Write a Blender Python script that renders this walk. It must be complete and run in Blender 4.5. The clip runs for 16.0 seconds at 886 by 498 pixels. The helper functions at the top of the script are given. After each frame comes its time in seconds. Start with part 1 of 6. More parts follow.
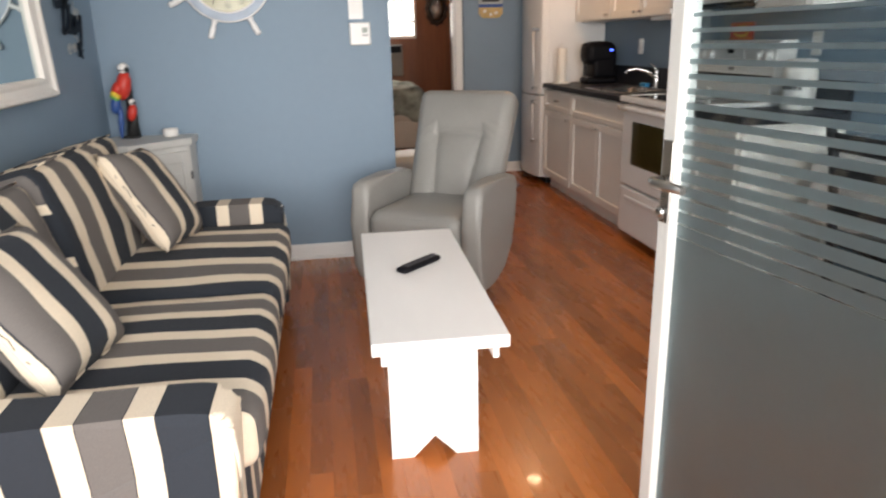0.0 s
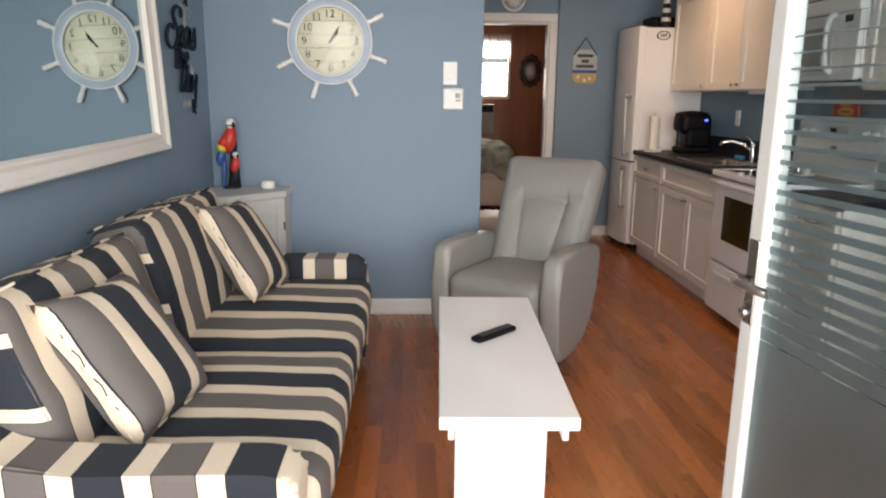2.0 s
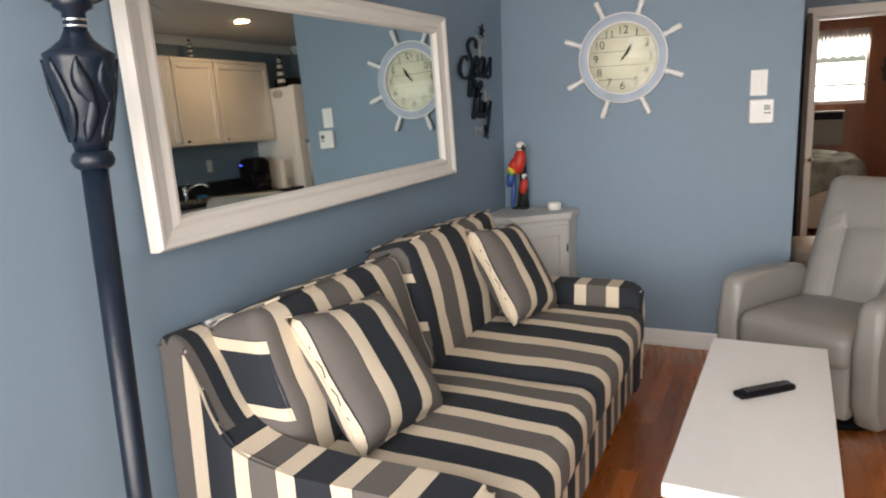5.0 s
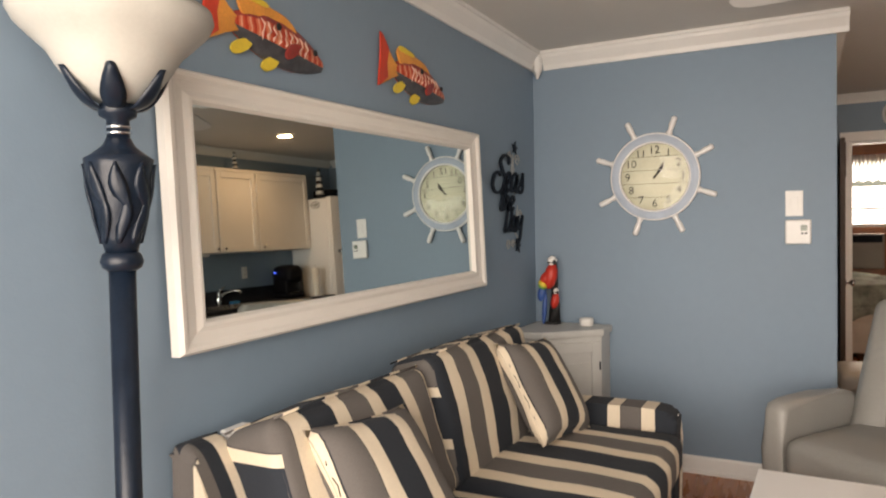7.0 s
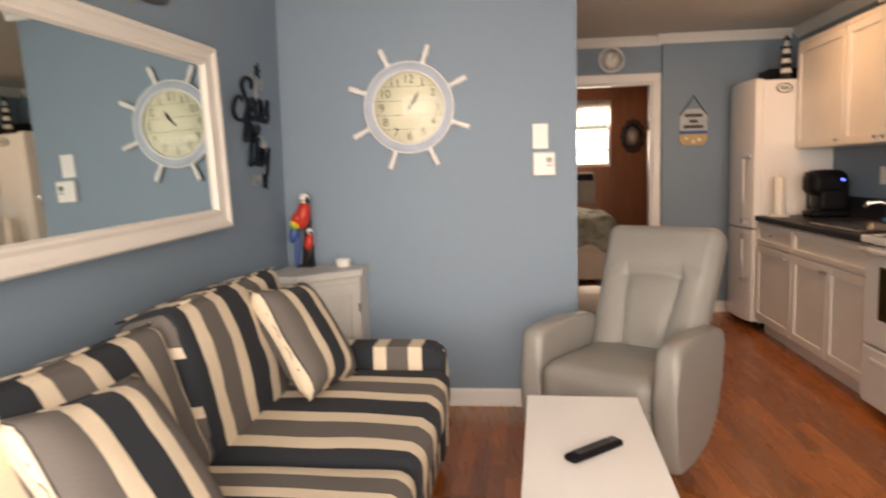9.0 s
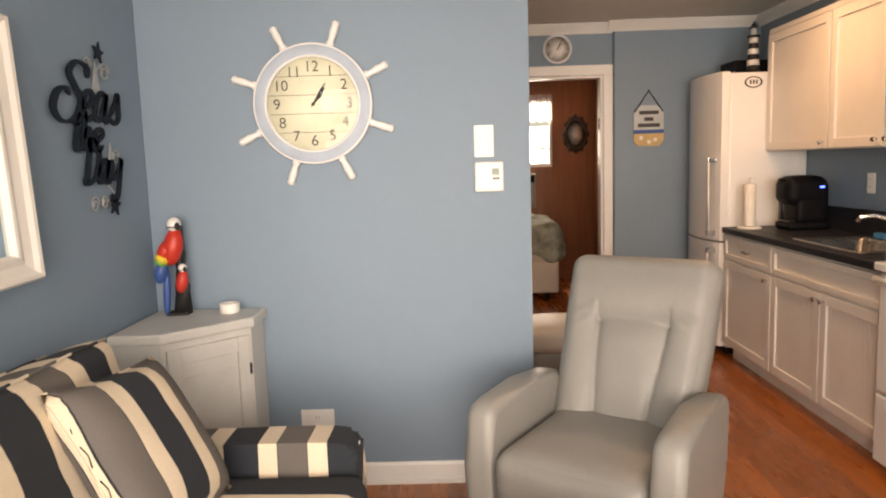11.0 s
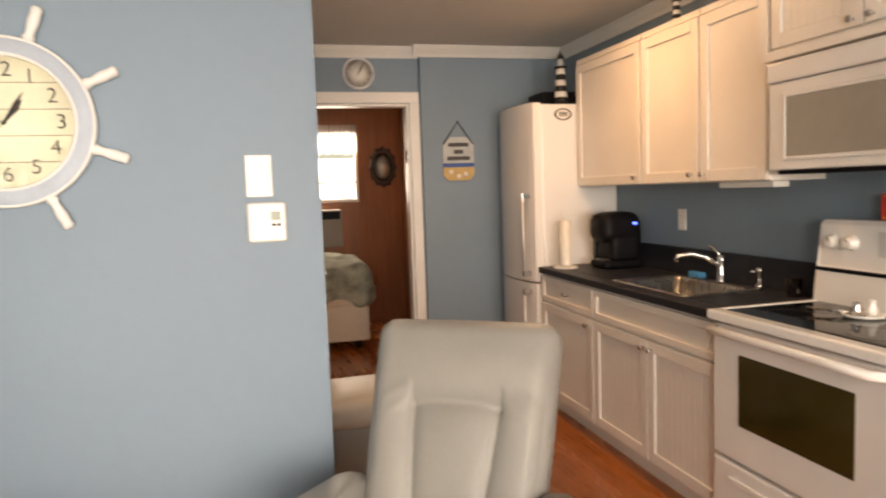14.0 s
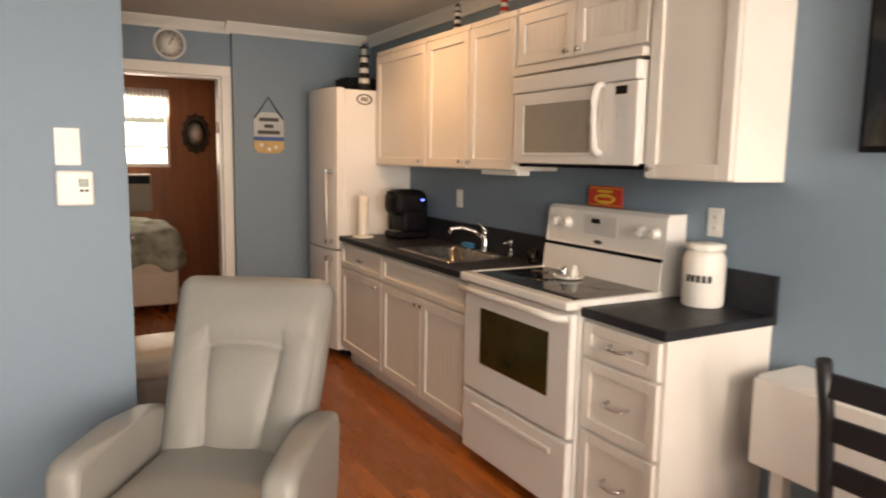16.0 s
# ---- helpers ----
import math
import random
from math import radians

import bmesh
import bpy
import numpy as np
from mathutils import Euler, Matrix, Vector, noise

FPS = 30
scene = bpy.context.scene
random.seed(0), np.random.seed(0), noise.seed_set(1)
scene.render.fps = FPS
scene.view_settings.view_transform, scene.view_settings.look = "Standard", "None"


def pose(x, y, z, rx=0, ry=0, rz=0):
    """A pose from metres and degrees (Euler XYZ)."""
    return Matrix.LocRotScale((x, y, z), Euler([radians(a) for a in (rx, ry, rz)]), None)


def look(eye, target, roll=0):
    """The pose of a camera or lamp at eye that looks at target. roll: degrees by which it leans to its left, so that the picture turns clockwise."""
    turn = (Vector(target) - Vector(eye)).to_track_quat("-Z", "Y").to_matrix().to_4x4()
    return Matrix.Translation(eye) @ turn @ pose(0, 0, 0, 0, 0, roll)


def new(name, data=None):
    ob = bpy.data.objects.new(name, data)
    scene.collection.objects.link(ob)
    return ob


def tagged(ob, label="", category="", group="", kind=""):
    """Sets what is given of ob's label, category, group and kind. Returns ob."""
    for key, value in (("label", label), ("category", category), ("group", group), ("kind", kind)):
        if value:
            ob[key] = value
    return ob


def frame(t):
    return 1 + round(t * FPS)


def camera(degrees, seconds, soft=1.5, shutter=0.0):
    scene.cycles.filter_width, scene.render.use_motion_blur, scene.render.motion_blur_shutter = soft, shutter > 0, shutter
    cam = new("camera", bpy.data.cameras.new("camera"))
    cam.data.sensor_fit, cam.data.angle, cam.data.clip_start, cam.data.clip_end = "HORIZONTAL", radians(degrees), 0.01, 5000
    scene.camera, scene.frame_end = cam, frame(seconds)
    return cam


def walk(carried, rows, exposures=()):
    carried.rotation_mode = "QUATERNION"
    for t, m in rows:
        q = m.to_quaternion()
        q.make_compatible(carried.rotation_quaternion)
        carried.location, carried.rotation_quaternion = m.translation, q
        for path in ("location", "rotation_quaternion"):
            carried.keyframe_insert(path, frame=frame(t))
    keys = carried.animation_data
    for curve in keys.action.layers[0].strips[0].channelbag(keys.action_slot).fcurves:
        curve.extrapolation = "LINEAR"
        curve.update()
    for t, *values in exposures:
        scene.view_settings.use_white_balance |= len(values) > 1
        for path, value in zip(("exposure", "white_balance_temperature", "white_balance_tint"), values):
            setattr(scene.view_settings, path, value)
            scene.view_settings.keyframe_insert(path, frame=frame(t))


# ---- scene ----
cam = camera(65.5, 16.0, soft=2.0, shutter=0.4)
PATH = [
    (0, (0.136, 0.192, 1.28), (0.445, 2.082, 0.702), -1.4),
    (0.5, (0.181, 0.199, 1.282), (0.31, 2.093, 0.652), 0.2),
    (1, (0.168, 0.187, 1.305), (0.266, 2.086, 0.685), 0.8),
    (1.5, (0.172, 0.165, 1.34), (0.259, 2.09, 0.806), 0.6),
    (2, (0.151, 0.19, 1.346), (0.228, 2.141, 0.913), 0.6),
    (2.5, (0.106, 0.232, 1.336), (0.145, 2.197, 0.967), 0.5),
    (3, (0.178, 0.29, 1.371), (0.015, 2.25, 1.007), 0.5),
    (3.5, (0.256, 0.322, 1.388), (-0.173, 2.238, 1.006), -0.3),
    (4, (0.306, 0.339, 1.396), (-0.285, 2.207, 0.994), -0.9),
    (4.2, (0.326, 0.339, 1.393), (-0.321, 2.187, 0.985), -1.2),
    (6.3, (0.479, 0.323, 1.373), (-0.522, 2.036, 1.119), -2.8),
    (6.5, (0.454, 0.332, 1.38), (-0.529, 2.063, 1.184), -2.5),
    (7, (0.4, 0.373, 1.372), (-0.532, 2.142, 1.317), -1.0),
    (7.5, (0.3, 0.467, 1.348), (-0.548, 2.278, 1.366), -1.2),
    (8, (0.241, 0.541, 1.329), (-0.474, 2.409, 1.367), -1.3),
    (8.5, (0.204, 0.548, 1.311), (-0.272, 2.49, 1.241), -1.2),
    (9, (0.228, 0.638, 1.302), (0.008, 2.614, 1.08), -1.5),
    (9.2, (0.214, 0.733, 1.314), (0.084, 2.711, 1.049), -1.6),
    (11.3, (0.209, 1.54, 1.409), (0.179, 3.525, 1.166), -1.8),
    (11.5, (0.242, 1.565, 1.421), (0.143, 3.546, 1.164), -1.0),
    (12, (0.315, 1.646, 1.407), (0.003, 3.602, 1.13), -2.2),
    (12.5, (0.324, 1.743, 1.403), (-0.024, 3.7, 1.178), -2.7),
    (13, (0.316, 1.935, 1.42), (0.258, 3.925, 1.237), -1.3),
    (13.5, (0.318, 2.102, 1.428), (0.596, 4.076, 1.278), -2.5),
    (14, (0.347, 2.107, 1.413), (0.853, 4.034, 1.243), -2.0),
    (14.5, (0.392, 2.068, 1.406), (1.123, 3.916, 1.174), -1.9),
    (15, (0.416, 1.987, 1.406), (1.249, 3.788, 1.155), -2.5),
    (15.5, (0.377, 1.795, 1.409), (1.202, 3.601, 1.165), -0.8),
    (16, (0.312, 1.573, 1.456), (1.28, 3.303, 1.198), 1.0),
]
EXPOSURES = [(0.0, -0.34, 7000, 13), (1.0, -0.47, 7000, 13), (2.0, -0.48, 7000, 13), (4.0, -0.62, 7200, 14), (6.5, -0.66, 7700, 15), (7.0, -0.62, 8200, 17), (8.5, -0.46, 8600, 20), (9.0, -0.28, 8800, 21), (11.5, 0.02, 8700, 19), (12.5, -0.08, 8500, 18), (14.0, 0.08, 8900, 18), (15.0, -0.02, 8800, 18), (16.0, -0.16, 8700, 17)]
walk(cam, [(t, look(eye, target, roll)) for t, eye, target, roll in PATH], EXPOSURES)


# ---- world, sun, lamps ----
world = bpy.data.worlds.new("world")
scene.world = world
world.use_nodes = True
wn = world.node_tree
sky = wn.nodes.new("ShaderNodeTexSky")
sky.sky_type = "NISHITA"
sky.sun_disc = False
sky.sun_elevation = radians(55)
sky.sun_rotation = radians(150)
wn.links.new(sky.outputs[0], wn.nodes["Background"].inputs[0])
wn.nodes["Background"].inputs[1].default_value = 0.12

sun = new("sun", bpy.data.lights.new("sun", "SUN"))
sun.data.energy, sun.data.angle, sun.data.color = 2.5, radians(0.5), (1.0, 0.95, 0.88)
sun.matrix_world = look((0, 0, 6), (0.5, -3.5, 0))


def area_lamp(name, m, w, h, watts, colour):
    ob = new(name, bpy.data.lights.new(name, "AREA"))
    ob.data.shape, ob.data.size, ob.data.size_y = "RECTANGLE", w, h
    ob.data.energy, ob.data.color = watts, colour
    ob.matrix_world = m
    return ob


# daylight standing in the open doorway, the front window and the bedroom window
area_lamp("doorway_daylight", look((0.15, -1.2, 1.50), (0.05, 4.0, 0.9)), 3.0, 2.3, 330, (0.97, 0.98, 1.0))
area_lamp("front_window_daylight", look((1.9, 0.1, 1.6), (1.7, 4.0, 0.8)), 1.4, 1.2, 52, (0.97, 0.98, 1.0))
area_lamp("bedroom_window_daylight", look((1.1, 9.62, 1.72), (1.1, 8.0, 1.2)), 0.55, 0.75, 16, (1.0, 0.98, 0.95))


def disc_lamp(name, x, y, z, watts, colour):
    ob = new(name, bpy.data.lights.new(name, "AREA"))
    ob.data.shape, ob.data.size, ob.data.energy, ob.data.color = "DISK", 0.12, watts, colour
    ob.matrix_world = look((x, y, z), (x, y, 0))
    return ob


WARM = (1.0, 0.62, 0.34)
disc_lamp("kitchen_lamp_light", 1.72, 5.20, 2.42, 13.5, WARM)


# ---- materials ----
def mat(name, base, rough=0.5, metal=0.0, var=0.10, scale=6.0, bump=0.0, bscale=150.0, coat=0.0, per_object=0.0, stretch=(1, 1, 1), rvar=0.08):
    """A surface with colour variation at two scales, fine relief and uneven gloss."""
    m = bpy.data.materials.new(name)
    m.use_nodes = True
    nt = m.node_tree
    b = nt.nodes["Principled BSDF"]
    b.inputs["Metallic"].default_value = metal
    b.inputs["Coat Weight"].default_value = coat
    tc = nt.nodes.new("ShaderNodeTexCoord")
    mp = nt.nodes.new("ShaderNodeMapping")
    mp.inputs["Scale"].default_value = stretch
    nt.links.new(tc.outputs["Object"], mp.inputs["Vector"])
    n1 = nt.nodes.new("ShaderNodeTexNoise")
    n1.inputs["Scale"].default_value, n1.inputs["Detail"].default_value = scale, 3
    n2 = nt.nodes.new("ShaderNodeTexNoise")
    n2.inputs["Scale"].default_value, n2.inputs["Detail"].default_value = scale * 14, 2
    for n in (n1, n2):
        nt.links.new(mp.outputs[0], n.inputs["Vector"])
    add = nt.nodes.new("ShaderNodeMath")
    add.operation = "ADD"
    nt.links.new(n1.outputs["Fac"], add.inputs[0])
    mul = nt.nodes.new("ShaderNodeMath")
    mul.operation = "MULTIPLY"
    mul.inputs[1].default_value = 0.4
    nt.links.new(n2.outputs["Fac"], mul.inputs[0])
    nt.links.new(mul.outputs[0], add.inputs[1])
    last = add.outputs[0]
    if per_object:
        oi = nt.nodes.new("ShaderNodeObjectInfo")
        gi = nt.nodes.new("ShaderNodeNewGeometry")
        s = nt.nodes.new("ShaderNodeMath")
        s.operation = "ADD"
        nt.links.new(oi.outputs["Random"], s.inputs[0])
        nt.links.new(gi.outputs["Random Per Island"], s.inputs[1])
        f = nt.nodes.new("ShaderNodeMath")
        f.operation = "FRACT"
        nt.links.new(s.outputs[0], f.inputs[0])
        w = nt.nodes.new("ShaderNodeMath")
        w.operation = "MULTIPLY_ADD"
        w.inputs[1].default_value = per_object
        nt.links.new(f.outputs[0], w.inputs[0])
        nt.links.new(last, w.inputs[2])
        last = w.outputs[0]
    rng = nt.nodes.new("ShaderNodeMapRange")
    rng.inputs["From Min"].default_value, rng.inputs["From Max"].default_value = 0.35, 1.05 + per_object
    nt.links.new(last, rng.inputs["Value"])
    mix = nt.nodes.new("ShaderNodeMix")
    mix.data_type = "RGBA"
    mix.inputs[6].default_value = (*[c * (1 - var) for c in base], 1)
    mix.inputs[7].default_value = (*[min(1, c * (1 + var)) for c in base], 1)
    nt.links.new(rng.outputs[0], mix.inputs[0])
    nt.links.new(mix.outputs[2], b.inputs["Base Color"])
    rr = nt.nodes.new("ShaderNodeMapRange")
    rr.inputs["To Min"].default_value, rr.inputs["To Max"].default_value = max(0.02, rough - rvar), min(1, rough + rvar)
    nt.links.new(n1.outputs["Fac"], rr.inputs["Value"])
    nt.links.new(rr.outputs[0], b.inputs["Roughness"])
    if bump:
        n3 = nt.nodes.new("ShaderNodeTexNoise")
        n3.inputs["Scale"].default_value, n3.inputs["Detail"].default_value = bscale, 3
        nt.links.new(mp.outputs[0], n3.inputs["Vector"])
        bp = nt.nodes.new("ShaderNodeBump")
        bp.inputs["Strength"].default_value, bp.inputs["Distance"].default_value = bump, 0.004
        nt.links.new(n3.outputs["Fac"], bp.inputs["Height"])
        nt.links.new(bp.outputs[0], b.inputs["Normal"])
    return m


def striped(name, axis, stops, period, offset=0.0, rough=0.9, noise_amount=0.006):
    """Woven cloth with stripes across one axis; stops are (place in the period, colour)."""
    m = mat(name, (0.5, 0.5, 0.5), rough, var=0.0, bump=0.35, bscale=420)
    nt = m.node_tree
    b = nt.nodes["Principled BSDF"]
    b.inputs["Specular IOR Level"].default_value = 0.08
    b.inputs["Sheen Weight"].default_value = 0.04
    tc = nt.nodes.new("ShaderNodeTexCoord")
    sep = nt.nodes.new("ShaderNodeSeparateXYZ")
    nt.links.new(tc.outputs["Object"], sep.inputs[0])
    wob = nt.nodes.new("ShaderNodeTexNoise")
    wob.inputs["Scale"].default_value = 7
    nt.links.new(tc.outputs["Object"], wob.inputs["Vector"])
    w1 = nt.nodes.new("ShaderNodeMath")
    w1.operation = "MULTIPLY_ADD"
    w1.inputs[1].default_value = noise_amount
    nt.links.new(wob.outputs["Fac"], w1.inputs[0])
    nt.links.new(sep.outputs["XYZ".index(axis)], w1.inputs[2])
    a = nt.nodes.new("ShaderNodeMath")
    a.operation = "MULTIPLY_ADD"
    a.inputs[1].default_value, a.inputs[2].default_value = 1 / period, offset + 50
    nt.links.new(w1.outputs[0], a.inputs[0])
    f = nt.nodes.new("ShaderNodeMath")
    f.operation = "FRACT"
    nt.links.new(a.outputs[0], f.inputs[0])
    ramp = nt.nodes.new("ShaderNodeValToRGB")
    ramp.color_ramp.interpolation = "CONSTANT"
    els = ramp.color_ramp.elements
    els[0].position, els[0].color = stops[0][0], (*stops[0][1], 1)
    els[1].position, els[1].color = stops[1][0], (*stops[1][1], 1)
    for p, c in stops[2:]:
        e = els.new(p)
        e.color = (*c, 1)
    nt.links.new(f.outputs[0], ramp.inputs[0])
    weave = nt.nodes.new("ShaderNodeTexNoise")
    weave.inputs["Scale"].default_value, weave.inputs["Detail"].default_value = 300, 4
    nt.links.new(tc.outputs["Object"], weave.inputs["Vector"])
    mr = nt.nodes.new("ShaderNodeMapRange")
    mr.inputs["To Min"].default_value, mr.inputs["To Max"].default_value = 0.82, 1.18
    nt.links.new(weave.outputs["Fac"], mr.inputs["Value"])
    mx = nt.nodes.new("ShaderNodeVectorMath")
    mx.operation = "SCALE"
    nt.links.new(ramp.outputs[0], mx.inputs[0])
    nt.links.new(mr.outputs[0], mx.inputs["Scale"])
    nt.links.new(mx.outputs[0], b.inputs["Base Color"])
    return m


def plain_glass(name, colour=(1, 1, 1), rough=0.0):
    m = bpy.data.materials.new(name)
    m.use_nodes = True
    b = m.node_tree.nodes["Principled BSDF"]
    b.inputs["Base Color"].default_value = (*colour, 1)
    b.inputs["Transmission Weight"].default_value = 1
    b.inputs["Roughness"].default_value = rough
    b.inputs["IOR"].default_value = 1.45
    return m


def glowing(name, colour, strength):
    m = bpy.data.materials.new(name)
    m.use_nodes = True
    b = m.node_tree.nodes["Principled BSDF"]
    b.inputs["Base Color"].default_value = (*colour, 1)
    b.inputs["Emission Color"].default_value = (*colour, 1)
    b.inputs["Emission Strength"].default_value = strength
    return m


WALL = mat("wall_paint_blue", (0.200, 0.280, 0.355), 0.6, var=0.05, scale=1.6, bump=0.12, bscale=90)
CEIL = mat("ceiling_paint", (0.66, 0.64, 0.60), 0.85, var=0.04, scale=2, bump=0.25, bscale=120)
TRIM = mat("trim_paint_white", (0.80, 0.79, 0.76), 0.4, var=0.04, scale=4, bump=0.04)
OAK = mat("oak_strip_floor", (0.365, 0.108, 0.024), 0.28, var=0.44, scale=4, bump=0.03, bscale=40, per_object=1.0, stretch=(4, 0.5, 1), coat=0.08)
GAP = mat("floor_joint_dark", (0.20, 0.068, 0.020), 0.7)
CAB = mat("cabinet_paint_white", (0.80, 0.765, 0.715), 0.38, var=0.04, scale=5, bump=0.03)
APPL = mat("appliance_white_enamel", (0.82, 0.81, 0.79), 0.22, var=0.02, scale=4, coat=0.3)
COUNTER = mat("laminate_charcoal_blue", (0.020, 0.022, 0.028), 0.45, var=0.35, scale=14, bump=0.05)
COUNTER.node_tree.nodes["Principled BSDF"].inputs["Specular IOR Level"].default_value = 0.25
BLACKGLASS = mat("black_ceramic_glass", (0.008, 0.008, 0.009), 0.06, var=0.1, rvar=0.02)
# dark oven glass; the olive tint paints in a warm yellowish reflection
OVENGLASS = mat("oven_window_dark", (0.045, 0.036, 0.010), 0.08, var=0.2, rvar=0.03)
BLACKPL = mat("black_plastic", (0.006, 0.006, 0.008), 0.5, var=0.2, scale=12)
BLACKPL.node_tree.nodes["Principled BSDF"].inputs["Specular IOR Level"].default_value = 0.12
CHROME = mat("chrome", (0.75, 0.75, 0.76), 0.12, metal=1, var=0.05, rvar=0.05)
STEEL = mat("brushed_steel", (0.42, 0.40, 0.37), 0.28, metal=1, var=0.1, scale=8, stretch=(1, 12, 1))
LEATHER = mat("grey_taupe_leather", (0.285, 0.28, 0.26), 0.42, var=0.07, scale=5, bump=0.22, bscale=170)
NAVY = mat("navy_resin", (0.006, 0.012, 0.023), 0.34, var=0.35, scale=16, bump=0.2, bscale=60)
NAVY.node_tree.nodes["Principled BSDF"].inputs["Specular IOR Level"].default_value = 0.4
WHITEWOOD = mat("painted_white_wood", (0.83, 0.81, 0.78), 0.45, var=0.02, scale=5, bump=0.06, bscale=60, stretch=(6, 1, 1))
CABGREY = mat("offwhite_distressed_paint", (0.56, 0.56, 0.53), 0.5, var=0.08, scale=7, bump=0.06)
FRAMEW = mat("mirror_frame_white", (0.74, 0.71, 0.66), 0.38, var=0.02, scale=6, bump=0.05)
MIRROR = mat("mirror_silver", (0.63, 0.71, 0.71), 0.01, metal=1, var=0.01, rvar=0.005)
BOWL = mat("frosted_white_glass", (0.46, 0.45, 0.41), 0.40, var=0.10, scale=9)
IRON = mat("dark_navy_metal", (0.008, 0.013, 0.022), 0.55, metal=0.0, var=0.3, scale=20)
IRON.node_tree.nodes["Principled BSDF"].inputs["Specular IOR Level"].default_value = 0.15
CREAM = mat("clock_face_cream", (0.48, 0.475, 0.36), 0.75, var=0.12, scale=5, stretch=(1, 1, 7))
BLUEGREY = mat("washed_blue_grey_wood", (0.40, 0.47, 0.56), 0.5, var=0.15, scale=9)
PEG = mat("white_peg_wood", (0.80, 0.79, 0.77), 0.42, var=0.05)
INK = mat("black_ink", (0.015, 0.015, 0.015), 0.6)
ORANGEWALL = mat("stained_wood_panelling", (0.36, 0.125, 0.042), 0.45, var=0.22, scale=3, stretch=(6, 6, 0.6), bump=0.05)
BROWNWOOD = mat("dark_brown_wood", (0.060, 0.038, 0.024), 0.5, var=0.3)
PLATE = mat("white_plastic", (0.80, 0.79, 0.76), 0.35, var=0.03)
LCD = mat("thermostat_screen", (0.12, 0.16, 0.12), 0.25)
RED = mat("red_paint", (0.55, 0.035, 0.02), 0.45, var=0.15)
YELLOW = mat("yellow_paint", (0.75, 0.55, 0.06), 0.45, var=0.15)
BLUEP = mat("blue_paint", (0.03, 0.09, 0.30), 0.45, var=0.2)
GREENP = mat("green_paint", (0.12, 0.35, 0.06), 0.45, var=0.2)
WHITEP = mat("white_paint", (0.80, 0.78, 0.74), 0.45)
ORANGEP = mat("orange_red_paint", (0.75, 0.13, 0.025), 0.42, var=0.35, scale=10)
PAPER = mat("paper_towel", (0.82, 0.78, 0.70), 0.9, bump=0.3, bscale=70)
SAND = mat("sand_paint", (0.60, 0.42, 0.18), 0.6, var=0.2, scale=12)
GREYWASH = mat("grey_washed_board", (0.48, 0.52, 0.52), 0.6, var=0.2, scale=10)
QUILT = mat("patterned_quilt", (0.30, 0.31, 0.25), 0.9, var=0.75, scale=8, bump=0.35, bscale=35)
LINEN = mat("cream_linen", (0.66, 0.58, 0.48), 0.9, var=0.06, bump=0.2)
CONCRETE = mat("porch_concrete", (0.36, 0.35, 0.33), 0.9, var=0.15, scale=3, bump=0.3, bscale=60)
SIDING = mat("outside_wall", (0.6, 0.6, 0.58), 0.8)
GRASS = mat("lawn_green", (0.07, 0.11, 0.04), 0.95, var=0.4, scale=2)
BLUELED = glowing("blue_indicator", (0.05, 0.12, 1.0), 7.0)
LAMPON = glowing("recessed_lamp_glow", (1.0, 0.86, 0.62), 9.0)
CURTAIN = plain_glass("white_sheer", (0.9, 0.9, 0.88), 0.6)
GLASS = plain_glass("clear_glass")
TINTED = plain_glass("grey_green_tinted_glass", (0.50, 0.58, 0.60))
CLOCKGLASS = plain_glass("thin_clock_glass")
CLOCKGLASS.node_tree.nodes["Principled BSDF"].inputs["IOR"].default_value = 1.17
FROST = mat("frosted_film", (0.40, 0.50, 0.53), 0.35, var=0.06)
FROST.node_tree.nodes["Principled BSDF"].inputs["Transmission Weight"].default_value = 0.94
DOORP = mat("door_paint_grey_white", (0.60, 0.60, 0.57), 0.35, var=0.05, scale=6)

DARK, CRM, GRY = (0.030, 0.035, 0.043), (0.70, 0.60, 0.465), (0.138, 0.125, 0.117)
EDGE = (0.022, 0.026, 0.032)
STOPS = [(0.0, DARK), (0.315, EDGE), (0.325, CRM), (0.505, EDGE), (0.512, GRY), (0.795, EDGE), (0.802, CRM), (0.99, EDGE)]
SOFA_Y = striped("awning_stripe_cloth", "Y", STOPS, 0.29, 0.10)
SEAT_A = striped("awning_stripe_cloth_seat", "Y", STOPS, 0.310, 0.485)
SEAT_B = striped("awning_stripe_cloth_long_seat", "Y", STOPS, 0.43, 0.367)
BACK_A = striped("awning_stripe_cloth_back", "Y", STOPS, 0.345, 0.275)
BACK_B = striped("awning_stripe_cloth_long_back", "Y", STOPS, 0.38, 0.38)
SOFA_X = striped("awning_stripe_cloth_arm", "X", STOPS, 0.320, -0.03)
SOFA_XF = striped("awning_stripe_cloth_far_arm", "X", STOPS, 0.316, -0.231)
PILLOW_X = striped("awning_stripe_cloth_pillow", "X", STOPS, 0.31, 0.146)
PLAIN_CREAM = striped("cream_band_cloth", "Y", [(0.0, DARK), (0.26, EDGE), (0.27, CRM), (0.78, EDGE), (0.79, GRY)], 0.168, -0.107)
PLAIN_DARK = striped("navy_cloth", "Y", [(0.0, DARK), (0.96, EDGE)], 0.30, 0.5)
CREAMCLOTH = mat("cream_piping_cloth", (0.70, 0.62, 0.50), 0.9, var=0.15, scale=40, bump=0.6, bscale=120)
SOFA_Z = striped("awning_stripe_cloth_side", "Z", [(0.0, DARK), (0.36, EDGE), (0.365, CRM), (0.46, EDGE), (0.465, GRY), (0.86, EDGE), (0.865, CRM), (0.96, DARK)], 0.36, 0.2)


